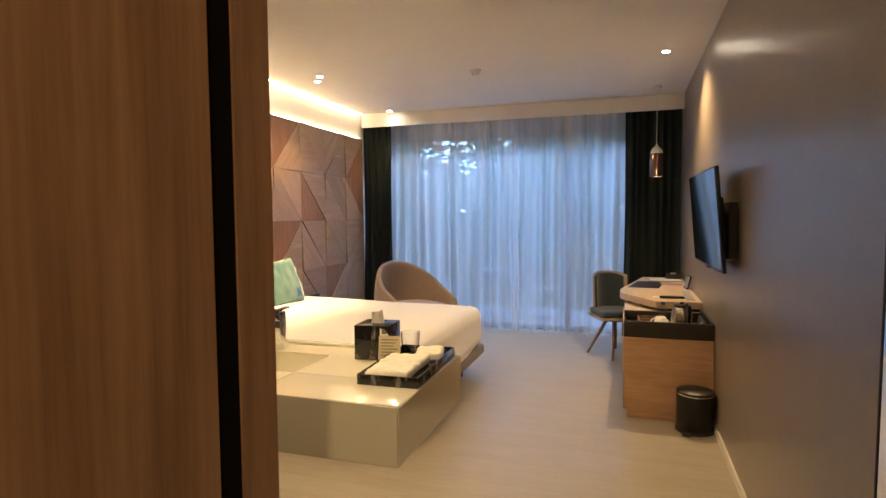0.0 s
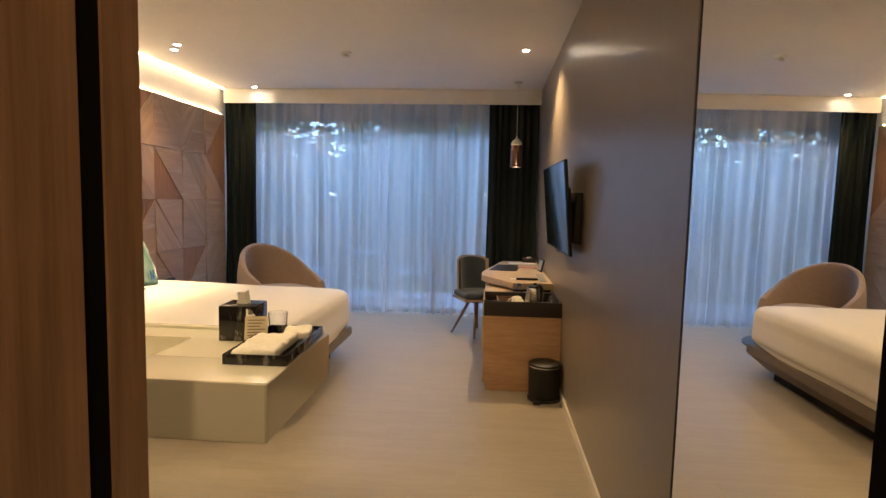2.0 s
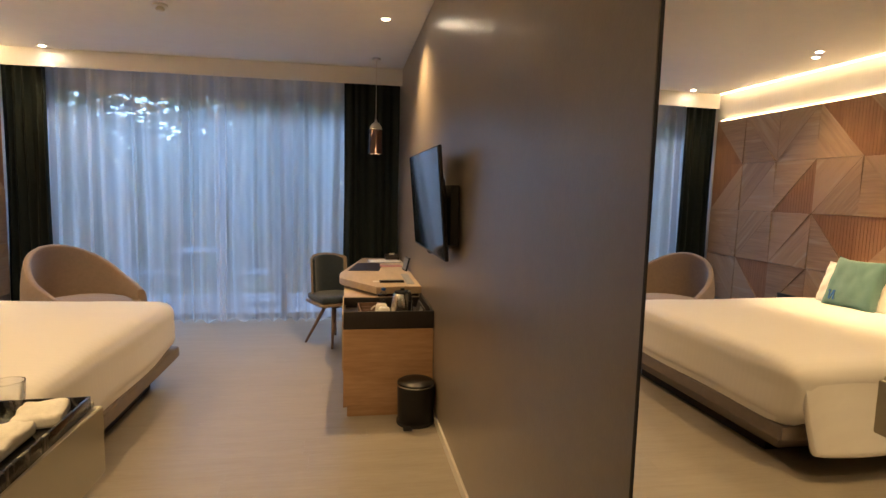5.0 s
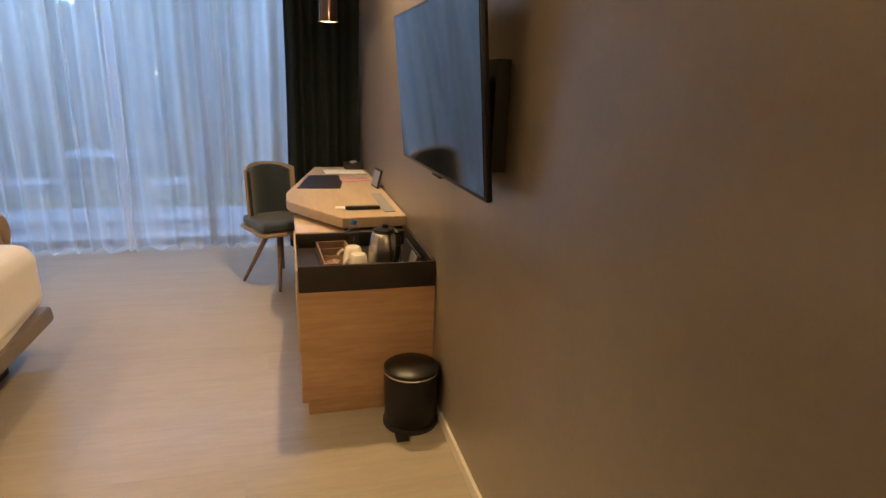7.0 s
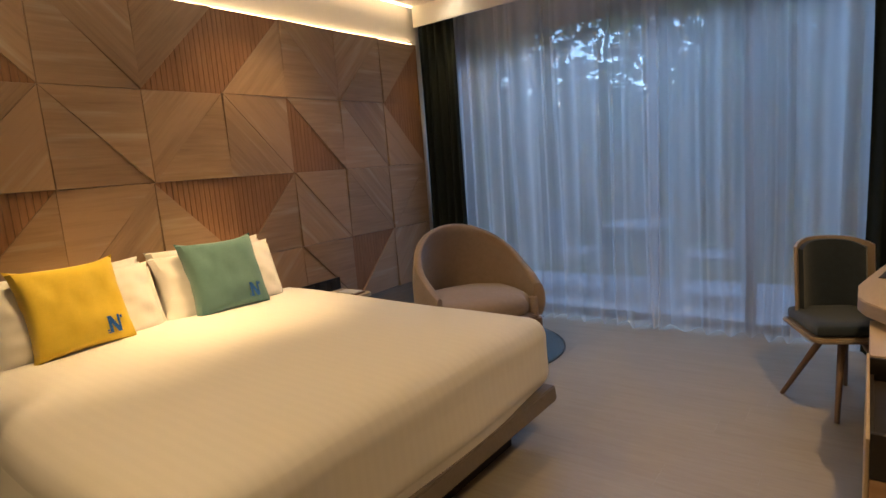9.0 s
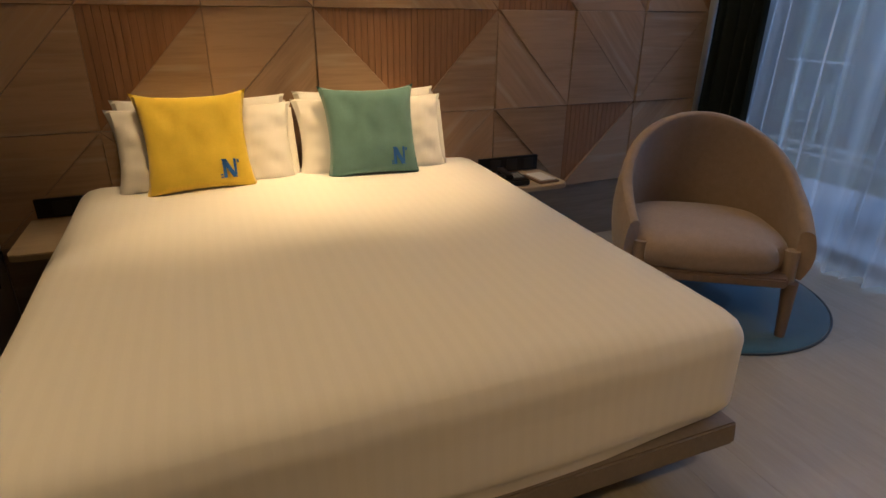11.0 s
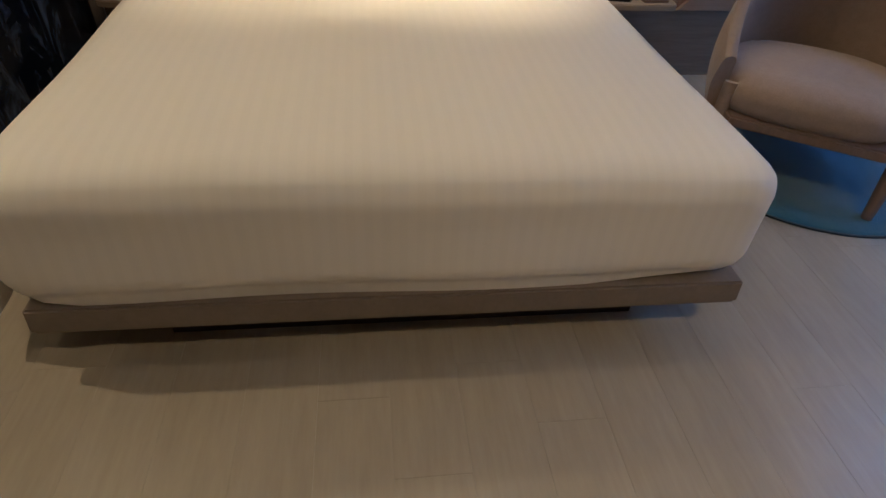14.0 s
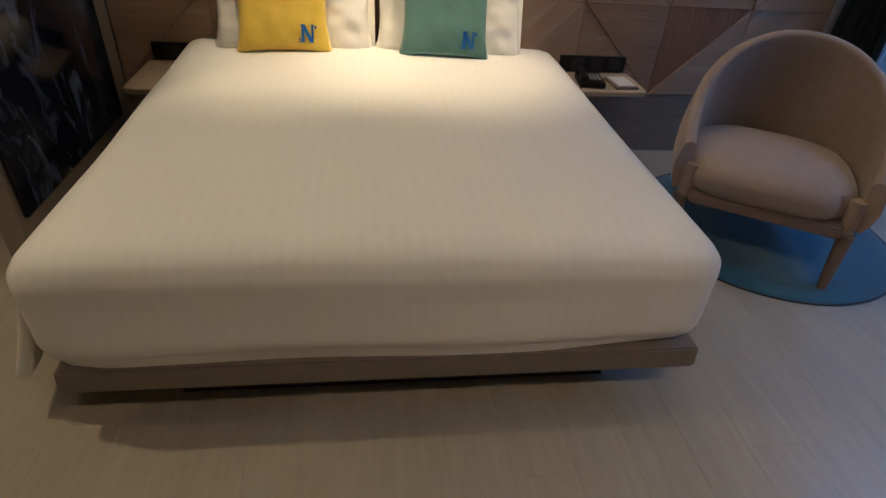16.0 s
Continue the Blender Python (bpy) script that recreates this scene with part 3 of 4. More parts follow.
pillow(-3.555, 4.56, PZ - 0.002, 0.74, 0.395, 0.17, 20, -2, 4)


def throw_cushion(y, x, material, label, turn, lean):
    ob = thing("throw_cushion", label, "cushion", pose(x, y, 0.622, 0, 0, 90 + turn) @ pose(0, 0, 0, -lean), group="square cushions on the bed")
    cover = part("cover", cushion(0.465, 0.455, 0.15, 24, 0.44, 0.15, 0.006), material, ob)
    mark = part("printed_mark", n_print(bmesh.new(), 0.080), M_BLUE, cover, "blue printed mark", smooth=False)
    mark.matrix_basis = pose(0.112, -0.0725, 0.105, 6, 0, 9)


throw_cushion(3.765, -3.455, M_YELLOW, "square mustard-yellow cushion with a blue mark, upright on the bed", 3, 20)
throw_cushion(4.525, -3.445, M_TEAL, "square teal-green cushion with a blue mark, upright on the bed", -3, 20)

# ---- bedside shelves, phone ----


def bedside_shelf(y0, y1, xf):
    t = thing("bedside_shelf", "floating pale wood bedside shelf with rounded corner", "shelf", group="bedside shelves")
    part("board", prism([(XL + 0.0, y0), (xf - 0.05, y0), (xf - 0.012, y0 + 0.012), (xf, y0 + 0.05), (xf, y1 - 0.05), (xf - 0.012, y1 - 0.012), (xf - 0.05, y1), (XL + 0.0, y1)], 0.462, 0.49, 0.004), M_DESKTOP, t)
    part("bracket", boxed(XL, xf - 0.12, y0 + 0.06, y1 - 0.06, 0.43, 0.461), M_BLACKM, t, "dark support under the board")


bedside_shelf(5.20, 5.655, -3.47)
bedside_shelf(3.02, 3.42, -3.35)
for y0, y1 in ((5.235, 5.625), (3.05, 3.42)):
    t = thing("socket_panel", "black socket panel on the headboard wall", "socket panel", group="socket panels")
    plate = part("plate", boxed(XL + 0.004, XL + 0.022, y0, y1, 0.497, 0.585, bevel=0.003), M_BLACK, t)
    for k in range(3):
        yy = y0 + 0.07 + k * 0.11
        part("socket", boxed(XL + 0.0225, XL + 0.026, yy, yy + 0.07, 0.51, 0.572, bevel=0.003), M_BLACKM, plate)
phone = thing("telephone", "black desk telephone on the bedside shelf", "telephone", pose(-3.60, 5.36, 0.49, 0, 0, -8))
phone_body = part("body", prism([(-0.09, -0.07), (0.09, -0.07), (0.09, 0.07), (-0.09, 0.07)], 0, 0.035, 0.006), M_BLACK, phone)
part("handset", box(box(boxed(-0.085, 0.085, -0.068, -0.028, 0.050, 0.066, bevel=0.006), -0.085, -0.045, -0.07, -0.026, 0.036, 0.052, bevel=0.004), 0.045, 0.085, -0.07, -0.026, 0.036, 0.052, bevel=0.004), M_BLACK, phone)
for i in range(3):
    for j in range(4):
        part("key", boxed(-0.05 + 0.026 * j, -0.034 + 0.026 * j, -0.008 + 0.022 * i, 0.008 + 0.022 * i, 0.0355, 0.039), M_GREY, phone_body)
part("cord", rod(rod(bmesh.new(), (0.09, -0.06, 0.012), (0.125, -0.065, -0.03), 0.004), (0.125, -0.065, -0.03), (0.10, -0.05, -0.16), 0.004), M_BLACK, phone)
pad = thing("notepad", "white notepad in a brown leather tray on the shelf", "notepad", pose(-3.595, 5.54, 0.49, 0, 0, 4))
part("tray", boxed(-0.09, 0.09, -0.065, 0.065, 0, 0.012, bevel=0.003), M_CHAIRLEG, pad, "brown leather tray")
part("paper", boxed(-0.075, 0.075, -0.05, 0.05, 0.0125, 0.019), M_PAPER, pad, "white paper block")

# dark art panel on the partition
art = thing("art_panel", "tall dark navy glass panel with smoky white print", "wall art")
part("panel", boxed(-3.60, -2.60, 2.875, 2.893, 0.26, 2.5, bevel=0.002), M_ART, art)
part("edge", boxed(-3.612, -3.602, 2.875, 2.897, 0.26, 2.5), M_BLACK, art)


# ---- armchair and rug ----
rug = thing("round_rug", "round turquoise shaggy rug under the armchair", "rug", pose(-2.885, 6.13, 0) @ Matrix.Diagonal((0.975, 0.975, 1, 1)))
bm = lathe([(0, 0.001), (0.615, 0.001), (0.625, 0.008), (0.615, 0.016), (0.5, 0.020), (0.25, 0.021), (0, 0.021)], 72)
part("mat", bm, M_RUG, rug)
bm = lathe([(0.626, 0.001), (0.636, 0.001), (0.636, 0.009), (0.627, 0.009), (0.626, 0.001)], 72)
part("binding", bm, M_NAVY, rug, "darker edge binding")


def armchair(m):
    t = thing("armchair", "beige wool tub armchair with wrapped wooden legs on the rug", "armchair", m)
    bm = bmesh.new()
    n, rows, span = 44, 12, 112
    rings = []
    for i in range(n + 1):
        a = radians(-span + 2 * span * i / n)
        f = abs(a) / radians(span)
        top = 0.475 + 0.400 * math.cos(f * math.pi / 2) ** 0.92
        loop = []
        for j in range(rows + 1):
            s = j / rows
            z = 0.27 + (top - 0.27) * s
            r = 0.365 + 0.035 * s - 0.060 * s * s * (1 - 0.6 * f)
            loop.append((r + 0.012 * math.sin(math.pi * s), z))
        th = 0.048
        cap = [(r - th * 0.5 + th * 0.5 * math.cos(k), top + th * 0.42 * math.sin(k)) for k in (0.6, 1.2, 1.57, 1.95, 2.5) for r in (loop[-1][0],)]
        inner = [(r - th - 0.012 * math.sin(math.pi * (q - 0.27) / max(0.01, top - 0.27)), q) for r, q in reversed(loop)]
        prof = loop + cap + inner
        rings.append([bm.verts.new((-r * math.cos(a) * (0.92 if math.cos(a) > 0 else 1.65), r * math.sin(a) * 1.02, z)) for r, z in prof])
    for p, q in zip(rings, rings[1:]):
        k = len(p)
        for j in range(k):
            bm.faces.new((p[j], q[j], q[(j + 1) % k], p[(j + 1) % k]))
    bm.faces.new(rings[0])
    bm.faces.new(rings[-1][::-1])
    part("shell", bm, M_ARM, t, "curved upholstered back and arms")
    seat = soft_box(0.54, 0.665, 0.165, 0.075, n=14)
    for v in seat.verts:
        x, y = v.co.x / 0.265, v.co.y / 0.3325
        rr = max(1e-6, (abs(x) ** 3.2 + abs(y) ** 3.2) ** (1 / 3.2))
        k = max(abs(x), abs(y)) / rr
        v.co.x, v.co.y = v.co.x * k + 0.02, v.co.y * k * (1.0 + 0.05 * x)
        if v.co.z > 0.07:
            v.co.z += 0.02 * max(0, 1 - x * x) * max(0, 1 - y * y)
    ob = part("seat_cushion", seat, M_ARM, t, "plump seat cushion")
    ob.location = (0, -0.022, 0.274)
    part("seat_frame", prism([(0.29, -0.27), (0.29, 0.27), (0.1, 0.33), (-0.2, 0.26), (-0.31, 0), (-0.2, -0.26), (0.1, -0.33)], 0.255, 0.30, 0.008), M_ARMLEG, t)
    for y in (-0.305, 0.305):
        part("arm_post", rod(bmesh.new(), (0.215, y * 0.97, 0.26), (0.205, y * 0.97, 0.40), 0.030, 0.030, 16), M_ARM, t)
        part("leg", rod(bmesh.new(), (0.25, y * 1.02, 0), (0.235, y, 0.262), 0.019, 0.030, 14), M_ARMLEG, t)
        part("leg", rod(bmesh.new(), (-0.27, y * 0.80, 0), (-0.22, y * 0.72, 0.262), 0.018, 0.027, 14), M_ARMLEG, t)


armchair(pose(-2.818, 5.992, 0.02, 0, 0, -32) @ Matrix.Diagonal((1.24, 1.09, 1.0, 1)))


# ---- desk chair ----
def desk_chair(m):
    t = thing("desk_chair", "navy fabric desk chair with pale bent-wood shell and splayed legs", "chair", m)
    seat = soft_box(0.40, 0.40, 0.07, 0.032, n=10)
    ob = part("seat", seat, M_NAVY, t, "navy padded seat")
    ob.location = (0, 0, 0.405)
    part("seat_shell", prism([(-0.20, -0.215), (0.17, -0.215), (0.215, -0.17), (0.215, 0.17), (0.17, 0.215), (-0.20, 0.215)], 0.382, 0.408, 0.008), M_CHAIRWOOD, t, "pale wooden shell edge")

    def back(half, zlo, zhi, r0, th, lean):
        bm = bmesh.new()
        cols = []
        for i in range(21):
            a = radians(-half + 2 * half * i / 20)
            f = abs(i - 10) / 10
            zt = zhi - 0.035 * f ** 3
            col = []
            for rr in (r0, r0 - th):
                for j in range(7):
                    s = j / 6
                    z = zlo + (zt - zlo) * (s if rr == r0 else 1 - s)
                    sh = lean * (z - 0.42)
                    col.append(bm.verts.new((0.10 - rr * math.cos(a) - sh, rr * math.sin(a) * 0.70, z)))
            cols.append(col)
        for p, q in zip(cols, cols[1:]):
            for j in range(14):
                bm.faces.new((p[j], q[j], q[(j + 1) % 14], p[(j + 1) % 14]))
        bm.faces.new(cols[0])
        bm.faces.new(cols[-1][::-1])
        return bm
    part("back_shell", back(54, 0.385, 0.835, 0.330, 0.018, 0.10), M_CHAIRWOOD, t, "pale bent-wood back")
    part("back_pad", back(47, 0.425, 0.820, 0.311, 0.03, 0.10), M_NAVY, t, "navy padded backrest")
    part("hub", lathe([(0, 0.345), (0.10, 0.35), (0.10, 0.381), (0, 0.381)], 20), M_CHAIRLEG, t)
    for k in range(4):
        a = radians(-26 + 90 * k)
        part("leg", rod(bmesh.new(), (0.265 * math.cos(a), 0.265 * math.sin(a), 0), (0.07 * math.cos(a), 0.07 * math.sin(a), 0.37), 0.011, 0.019, 12), M_CHAIRLEG, t)


desk_chair(pose(-0.68, 6.13, 0, 0, 0, -66))

# ---- desk ----
desk = thing("desk", "oak veneer desk with drawer cabinet and angled top along the wall", "desk")
part("cabinet", boxed(-0.556, -0.004, 4.284, 5.36, 0.0, 0.57, bevel=0.003), M_DESK, desk, "oak cabinet body")
part("end_panel", boxed(-0.578, -0.004, 4.279, 4.283, 0.075, 0.572), M_DESK, desk)
for z0, z1 in ((0.06, 0.31), (0.315, 0.567)):
    part("drawer_front", boxed(-0.582, -0.5565, 4.284, 5.36, z0, z1, bevel=0.003), M_DESK, desk, "flat oak drawer front")
part("shelf_block", boxed(-0.582, -0.004, 4.935, 5.36, 0.571, 0.66, bevel=0.003), M_DESKTOP, desk)
part("desktop", prism([(-0.004, 4.92), (-0.345, 4.90), (-0.60, 5.32), (-0.622, 5.40), (-0.622, 5.62), (-0.60, 5.72), (-0.40, 6.74), (-0.004, 6.74)], 0.685, 0.74, 0.004), M_DESKTOP, desk, "angled oak desktop")
part("riser", boxed(-0.33, -0.02, 4.95, 5.34, 0.661, 0.684), M_BLACKM, desk)
part("side_support", boxed(-0.38, -0.004, 6.68, 6.72, 0, 0.684, bevel=0.003), M_DESK, desk)
part("side_panel", boxed(-0.591, -0.5825, 4.286, 4.93, 0.30, 0.668, bevel=0.002), M_DESKTOP, desk, "pale oak panel beside the tray")
tr = thing("minibar_tray", "dark leather-lined open tray recessed in the desk cabinet", "tray")
for a in ((-0.582, -0.004, 4.279, 4.293, 0.573, 0.686), (-0.582, -0.570, 4.293, 4.921, 0.573, 0.602), (-0.018, -0.004, 4.293, 4.921, 0.573, 0.686), (-0.582, -0.004, 4.921, 4.933, 0.573, 0.655)):
    part("side", boxed(*a, bevel=0.002), M_LEATHER, tr)
part("bottom", boxed(-0.569, -0.019, 4.294, 4.920, 0.573, 0.583), M_LEATHER, tr)

TZ = 0.5835
org = thing("tea_organiser", "brown wooden organiser box with sachets in the tray", "organiser box", pose(-0.40, 4.66, TZ, 0, 0, 3))
for a in ((-0.075, -0.067, -0.19, 0.19, 0, 0.05), (0.067, 0.075, -0.19, 0.19, 0, 0.05), (-0.066, 0.066, -0.19, -0.182, 0, 0.05), (-0.066, 0.066, 0.182, 0.19, 0, 0.05), (-0.066, 0.066, -0.05, -0.043, 0, 0.045), (-0.066, 0.066, 0.07, 0.077, 0, 0.045)):
    part("side", boxed(*a), M_CHAIRLEG, org)
part("bottom", boxed(-0.066, 0.066, -0.181, 0.181, 0, 0.006), M_CHAIRLEG, org)
for i in range(7):
    s = thing("tea_sachet", "small paper tea sachet lying in the organiser", "sachet", pose(-0.44 + 0.022 * (i % 4), 4.53 + 0.05 * (i // 4), TZ + 0.012 + 0.008 * (i % 3), 25, 10 * (i % 3), 31 * i), group="sachets")
    part("packet", boxed(-0.022, 0.022, -0.03, 0.03, -0.002, 0.002, bevel=0.001), (M_PAPER, M_PINK, M_CARD)[i % 3], s)


def mug(x, y, turn):
    t = thing("mug", "cream-white ceramic mug turned upside down in the tray", "mug", pose(x, y, TZ + 0.0897, 180, 0, turn) @ Matrix.Diagonal((1.15, 1.15, 1.15, 1)), group="mugs")
    part("cup", lathe([(0, 0), (0.027, 0), (0.033, 0.006), (0.041, 0.05), (0.042, 0.078), (0.039, 0.078), (0.037, 0.05), (0.029, 0.010), (0, 0.008)]), M_CERAMIC, t)
    bm = bmesh.new()
    pts = [(0.039 + 0.024 * math.sin(math.pi * k / 8), 0.015 + 0.052 * k / 8) for k in range(9)]
    for (a, b), (c, d) in zip(pts, pts[1:]):
        rod(bm, (a, 0, b), (c, 0, d), 0.005, None, 8)
    part("handle", bm, M_CERAMIC, t)


mug(-0.315, 4.48, 200)
mug(-0.325, 4.60, 160)
ket = thing("kettle", "brushed steel electric kettle with black handle in the tray", "kettle", pose(-0.19, 4.50, TZ, 0, 0, -70))
part("base", lathe([(0, 0), (0.078, 0), (0.08, 0.012), (0.076, 0.02), (0, 0.02)]), M_BLACK, ket, "black power base")
part("body", lathe([(0, 0.0205), (0.074, 0.0205), (0.077, 0.05), (0.072, 0.12), (0.060, 0.175), (0.056, 0.182), (0, 0.182)], 36), M_STEEL, ket)
part("lid", lathe([(0, 0.1825), (0.055, 0.1825), (0.05, 0.196), (0.015, 0.203), (0.014, 0.216), (0, 0.218)]), M_BLACK, ket)
bm = bmesh.new()
pts = [(0.05, 0.196), (0.085, 0.208), (0.112, 0.195), (0.117, 0.15), (0.11, 0.09), (0.083, 0.05)]
for (a, b), (c, d) in zip(pts, pts[1:]):
    rod(bm, (a, 0, b), (c, 0, d), 0.0125, None, 10)
part("handle", bm, M_BLACK, ket)
part("spout", prism([(-0.095, -0.012), (-0.055, -0.026), (-0.055, 0.026), (-0.095, 0.012)], 0.15, 0.181, 0.004), M_STEEL, ket)


def bottle(x, y):
    t = thing("water_bottle", "small clear water bottle with blue cap in the tray", "bottle", pose(x, y, TZ), group="water bottles")
    part("body", lathe([(0, 0), (0.029, 0), (0.031, 0.006), (0.031, 0.10), (0.026, 0.125), (0.014, 0.142), (0.014, 0.152), (0.0125, 0.152), (0.0125, 0.141), (0.0247, 0.124), (0.0296, 0.0995), (0.0296, 0.006), (0, 0.003)]), M_CUP, t)
    part("cap", lathe([(0, 0.1525), (0.016, 0.1525), (0.016, 0.17), (0, 0.171)]), M_BLUE, t)


bottle(-0.30, 4.78)
hold = thing("card_holder", "black leather menu holder standing in the tray", "holder", pose(-0.075, 4.52, TZ, 0, 12, 0))
part("panel", boxed(-0.006, 0.006, -0.16, 0.16, 0, 0.10, bevel=0.002), M_LEATHER, hold)
part("card", boxed(-0.010, -0.0065, -0.13, -0.02, 0.02, 0.092), M_GREY, hold, "grey card")

# on the desktop
DZ = 0.7405
mat_ob = thing("desk_mat", "dark leather desk mat on the desktop", "desk mat")
part("leather", prism([(-0.555, 5.76), (-0.28, 5.74), (-0.245, 6.0), (-0.245, 6.28), (-0.46, 6.28)], DZ, DZ + 0.004, 0.001), M_LEATHER, mat_ob)
rem = thing("remote_control", "slim black television remote on a card on the desktop", "remote control", pose(-0.215, 5.10, DZ + 0.002, 0, 0, 92))
rem_body = part("body", boxed(-0.022, 0.022, -0.095, 0.095, 0.0, 0.017, bevel=0.005), M_BLACK, rem)
for i in range(6):
    for j in range(3):
        part("button", boxed(-0.014 + 0.011 * j, -0.007 + 0.011 * j, -0.07 + 0.018 * i, -0.06 + 0.018 * i, 0.0172, 0.019), M_GREY, rem_body)
c = solid("printed_card", boxed(-0.12, 0.12, -0.03, 0.03, 0, 0.0015), M_PAPER, "white printed card under the remote on the desk", "card", pose(-0.24, 5.15, DZ, 0, 0, -4))
solid("power_panel", boxed(-0.105, -0.045, 5.02, 5.55, DZ, DZ + 0.004, bevel=0.001), M_GREY, "grey power and media panel set in the desktop", "power panel")
fold = thing("guest_folder", "grey guest folder lying open on the desk", "folder", pose(-0.19, 6.43, DZ, 0, 0, 3))
part("cover", boxed(-0.165, 0.165, -0.115, 0.115, 0, 0.006, bevel=0.002), M_GREY, fold)
part("paper", boxed(-0.15, 0.15, -0.10, 0.10, 0.0065, 0.010), M_PAPER, fold)
solid("magazine", boxed(-0.10, 0.10, -0.06, 0.06, 0, 0.006, bevel=0.001), M_PINK, "pink-covered leaflet on the desk", "leaflet", pose(-0.15, 6.08, DZ, 0, 0, 4))
fr = thing("card_stand", "small framed card standing against the wall on the desk", "card stand", pose(-0.05, 5.78, DZ, 0, 14, 8))
part("frame", boxed(-0.005, 0.005, -0.075, 0.075, 0, 0.125, bevel=0.002), M_BLACK, fr)
part("card", boxed(-0.0075, -0.0055, -0.062, 0.062, 0.012, 0.113), M_GREY, fr, "printed card")
tis = thing("black_box", "black leather tissue box with a white tissue on the desk", "tissue box", pose(-0.10, 6.60, DZ))
part("body", boxed(-0.07, 0.07, -0.09, 0.09, 0, 0.05, bevel=0.004), M_LEATHER, tis)
part("tissue", prism([(-0.02, -0.05), (0.03, 0.0), (0.02, 0.05), (-0.03, 0.01)], 0.0505, 0.066, 0.004), M_PAPER, tis, "white tissue")

# pedal bin
pb = thing("pedal_bin", "black lacquered pedal bin with chrome rim beside the desk", "waste bin", pose(-0.130, 4.155, 0) @ Matrix.Diagonal((1.04, 1.04, 1.05, 1)))
part("bucket", lathe([(0, 0.004), (0.105, 0.004), (0.107, 0.01), (0.112, 0.235), (0, 0.235)], 36), M_BLACK, pb)
part("rim", lathe([(0.108, 0.2355), (0.1135, 0.2355), (0.1135, 0.242), (0.108, 0.242), (0.108, 0.2355)], 36), M_CHROME, pb, "thin chrome rim")
part("lid", lathe([(0, 0.2425), (0.112, 0.2425), (0.112, 0.253), (0.095, 0.263), (0.05, 0.268), (0, 0.269)], 36), M_BLACK, pb)
part("foot_ring", lathe([(0, 0), (0.114, 0), (0.114, 0.018), (0.1085, 0.02), (0.1085, 0.0042), (0, 0.0038)], 36), M_BLACKM, pb)
part("pedal", boxed(-0.085, -0.035, -0.155, -0.10, 0.008, 0.016, bevel=0.003), M_BLACKM, pb)

# ---- television ----
tv = thing("television", "flat black wall-mounted television, switched off and tilted", "television", pose(-0.113, 4.0, 1.40, 0, TV_LEAN, 1.4))
part("bezel", boxed(-0.006, 0.014, -0.528, 0.515, -0.295, 0.285, bevel=0.006), M_BLACK, tv)
part("screen", boxed(-0.0085, -0.0062, -0.518, 0.505, -0.280, 0.276), M_SCREEN, tv, "glossy dark screen", smooth=False)
part("rear_housing", boxed(0.0142, 0.055, -0.36, 0.36, -0.20, 0.12, bevel=0.012), M_BLACKM, tv)
part("sensor_lip", boxed(-0.004, 0.02, -0.05, 0.05, -0.305, -0.2955, bevel=0.002), M_BLACKM, tv)
wb = thing("tv_bracket", "black steel wall bracket holding the television", "bracket")
part("wall_plate", boxed(-0.045, -0.001, 3.55, 4.30, 1.18, 1.49, bevel=0.003), M_BLACKM, wb)
for y in (3.72, 4.08):
    part("arm", boxed(-0.075, -0.0455, y - 0.02, y + 0.02, 1.22, 1.46, bevel=0.003), M_BLACKM, wb)

# ---- pendant ----
pend = thing("pendant_lamp", "smoked copper cylinder pendant lamp with cream cap, switched on", "pendant lamp", pose(-0.293, 6.35, 0))
part("cord", rod(bmesh.new(), (0, 0, 2.13), (0, 0, CEIL - 0.02), 0.003), M_CREAMMETAL, pend, "thin white cord")
part("ceiling_cap", lathe([(0, CEIL - 0.021), (0.04, CEIL - 0.02), (0.042, CEIL - 0.001), (0, CEIL - 0.001)]), M_CREAMMETAL, pend)
part("cap", lathe([(0, 2.142), (0.009, 2.14), (0.011, 2.118), (0.03, 2.105), (0.052, 2.08), (0.060, 2.05), (0.060, 2.045), (0, 2.045)]), M_CREAMMETAL, pend, "cream domed cap")
part("shade", lathe([(0.060, 2.0445), (0.062, 2.0445), (0.0655, 1.82), (0.071, 1.812), (0.071, 1.808), (0.0625, 1.812), (0.060, 2.0445)], 36), M_COPPER, pend, "mirror-finish copper cylinder")
part("lens", lathe([(0, 1.818), (0.060, 1.818), (0.060, 1.822), (0, 1.822)]), M_PENDANT, pend, "glowing diffuser")
part("diffuser_ring", lathe([(0.0605, 1.815), (0.0622, 1.815), (0.0622, 1.822), (0.0605, 1.822), (0.0605, 1.815)]), M_CREAMMETAL, pend)

# ---- vanity ----
van = thing("vanity_counter", "glossy white floating vanity counter with sunk basin", "vanity")
VX0, VX1, VY0, VY1, VZ0, VZ1 = XL, -1.176, 1.60, 2.235, 0.711, 0.89
bx0, bx1, by0, by1 = -2.35, -1.66, 1.83, 2.08
bm = bmesh.new()
xs, ys = (VX0, bx0, bx1, VX1), (VY0, by0, by1, VY1)
vt = {(i, j): bm.verts.new((x, y, VZ1)) for i, x in enumerate(xs) for j, y in enumerate(ys)}
vb = {(i, j): bm.verts.new((xs[i], ys[j], VZ0)) for i in (0, 3) for j in (0, 3)}
for i in range(3):
    for j in range(3):
        if (i, j) != (1, 1):
            bm.faces.new((vt[i, j], vt[i + 1, j], vt[i + 1, j + 1], vt[i, j + 1]))
bz = [bm.verts.new((x, y, VZ1 - 0.11)) for x, y in ((bx0 + 0.03, by0 + 0.02), (bx1 - 0.06, by0 + 0.02), (bx1 - 0.06, by1 - 0.02), (bx0 + 0.03, by1 - 0.02))]
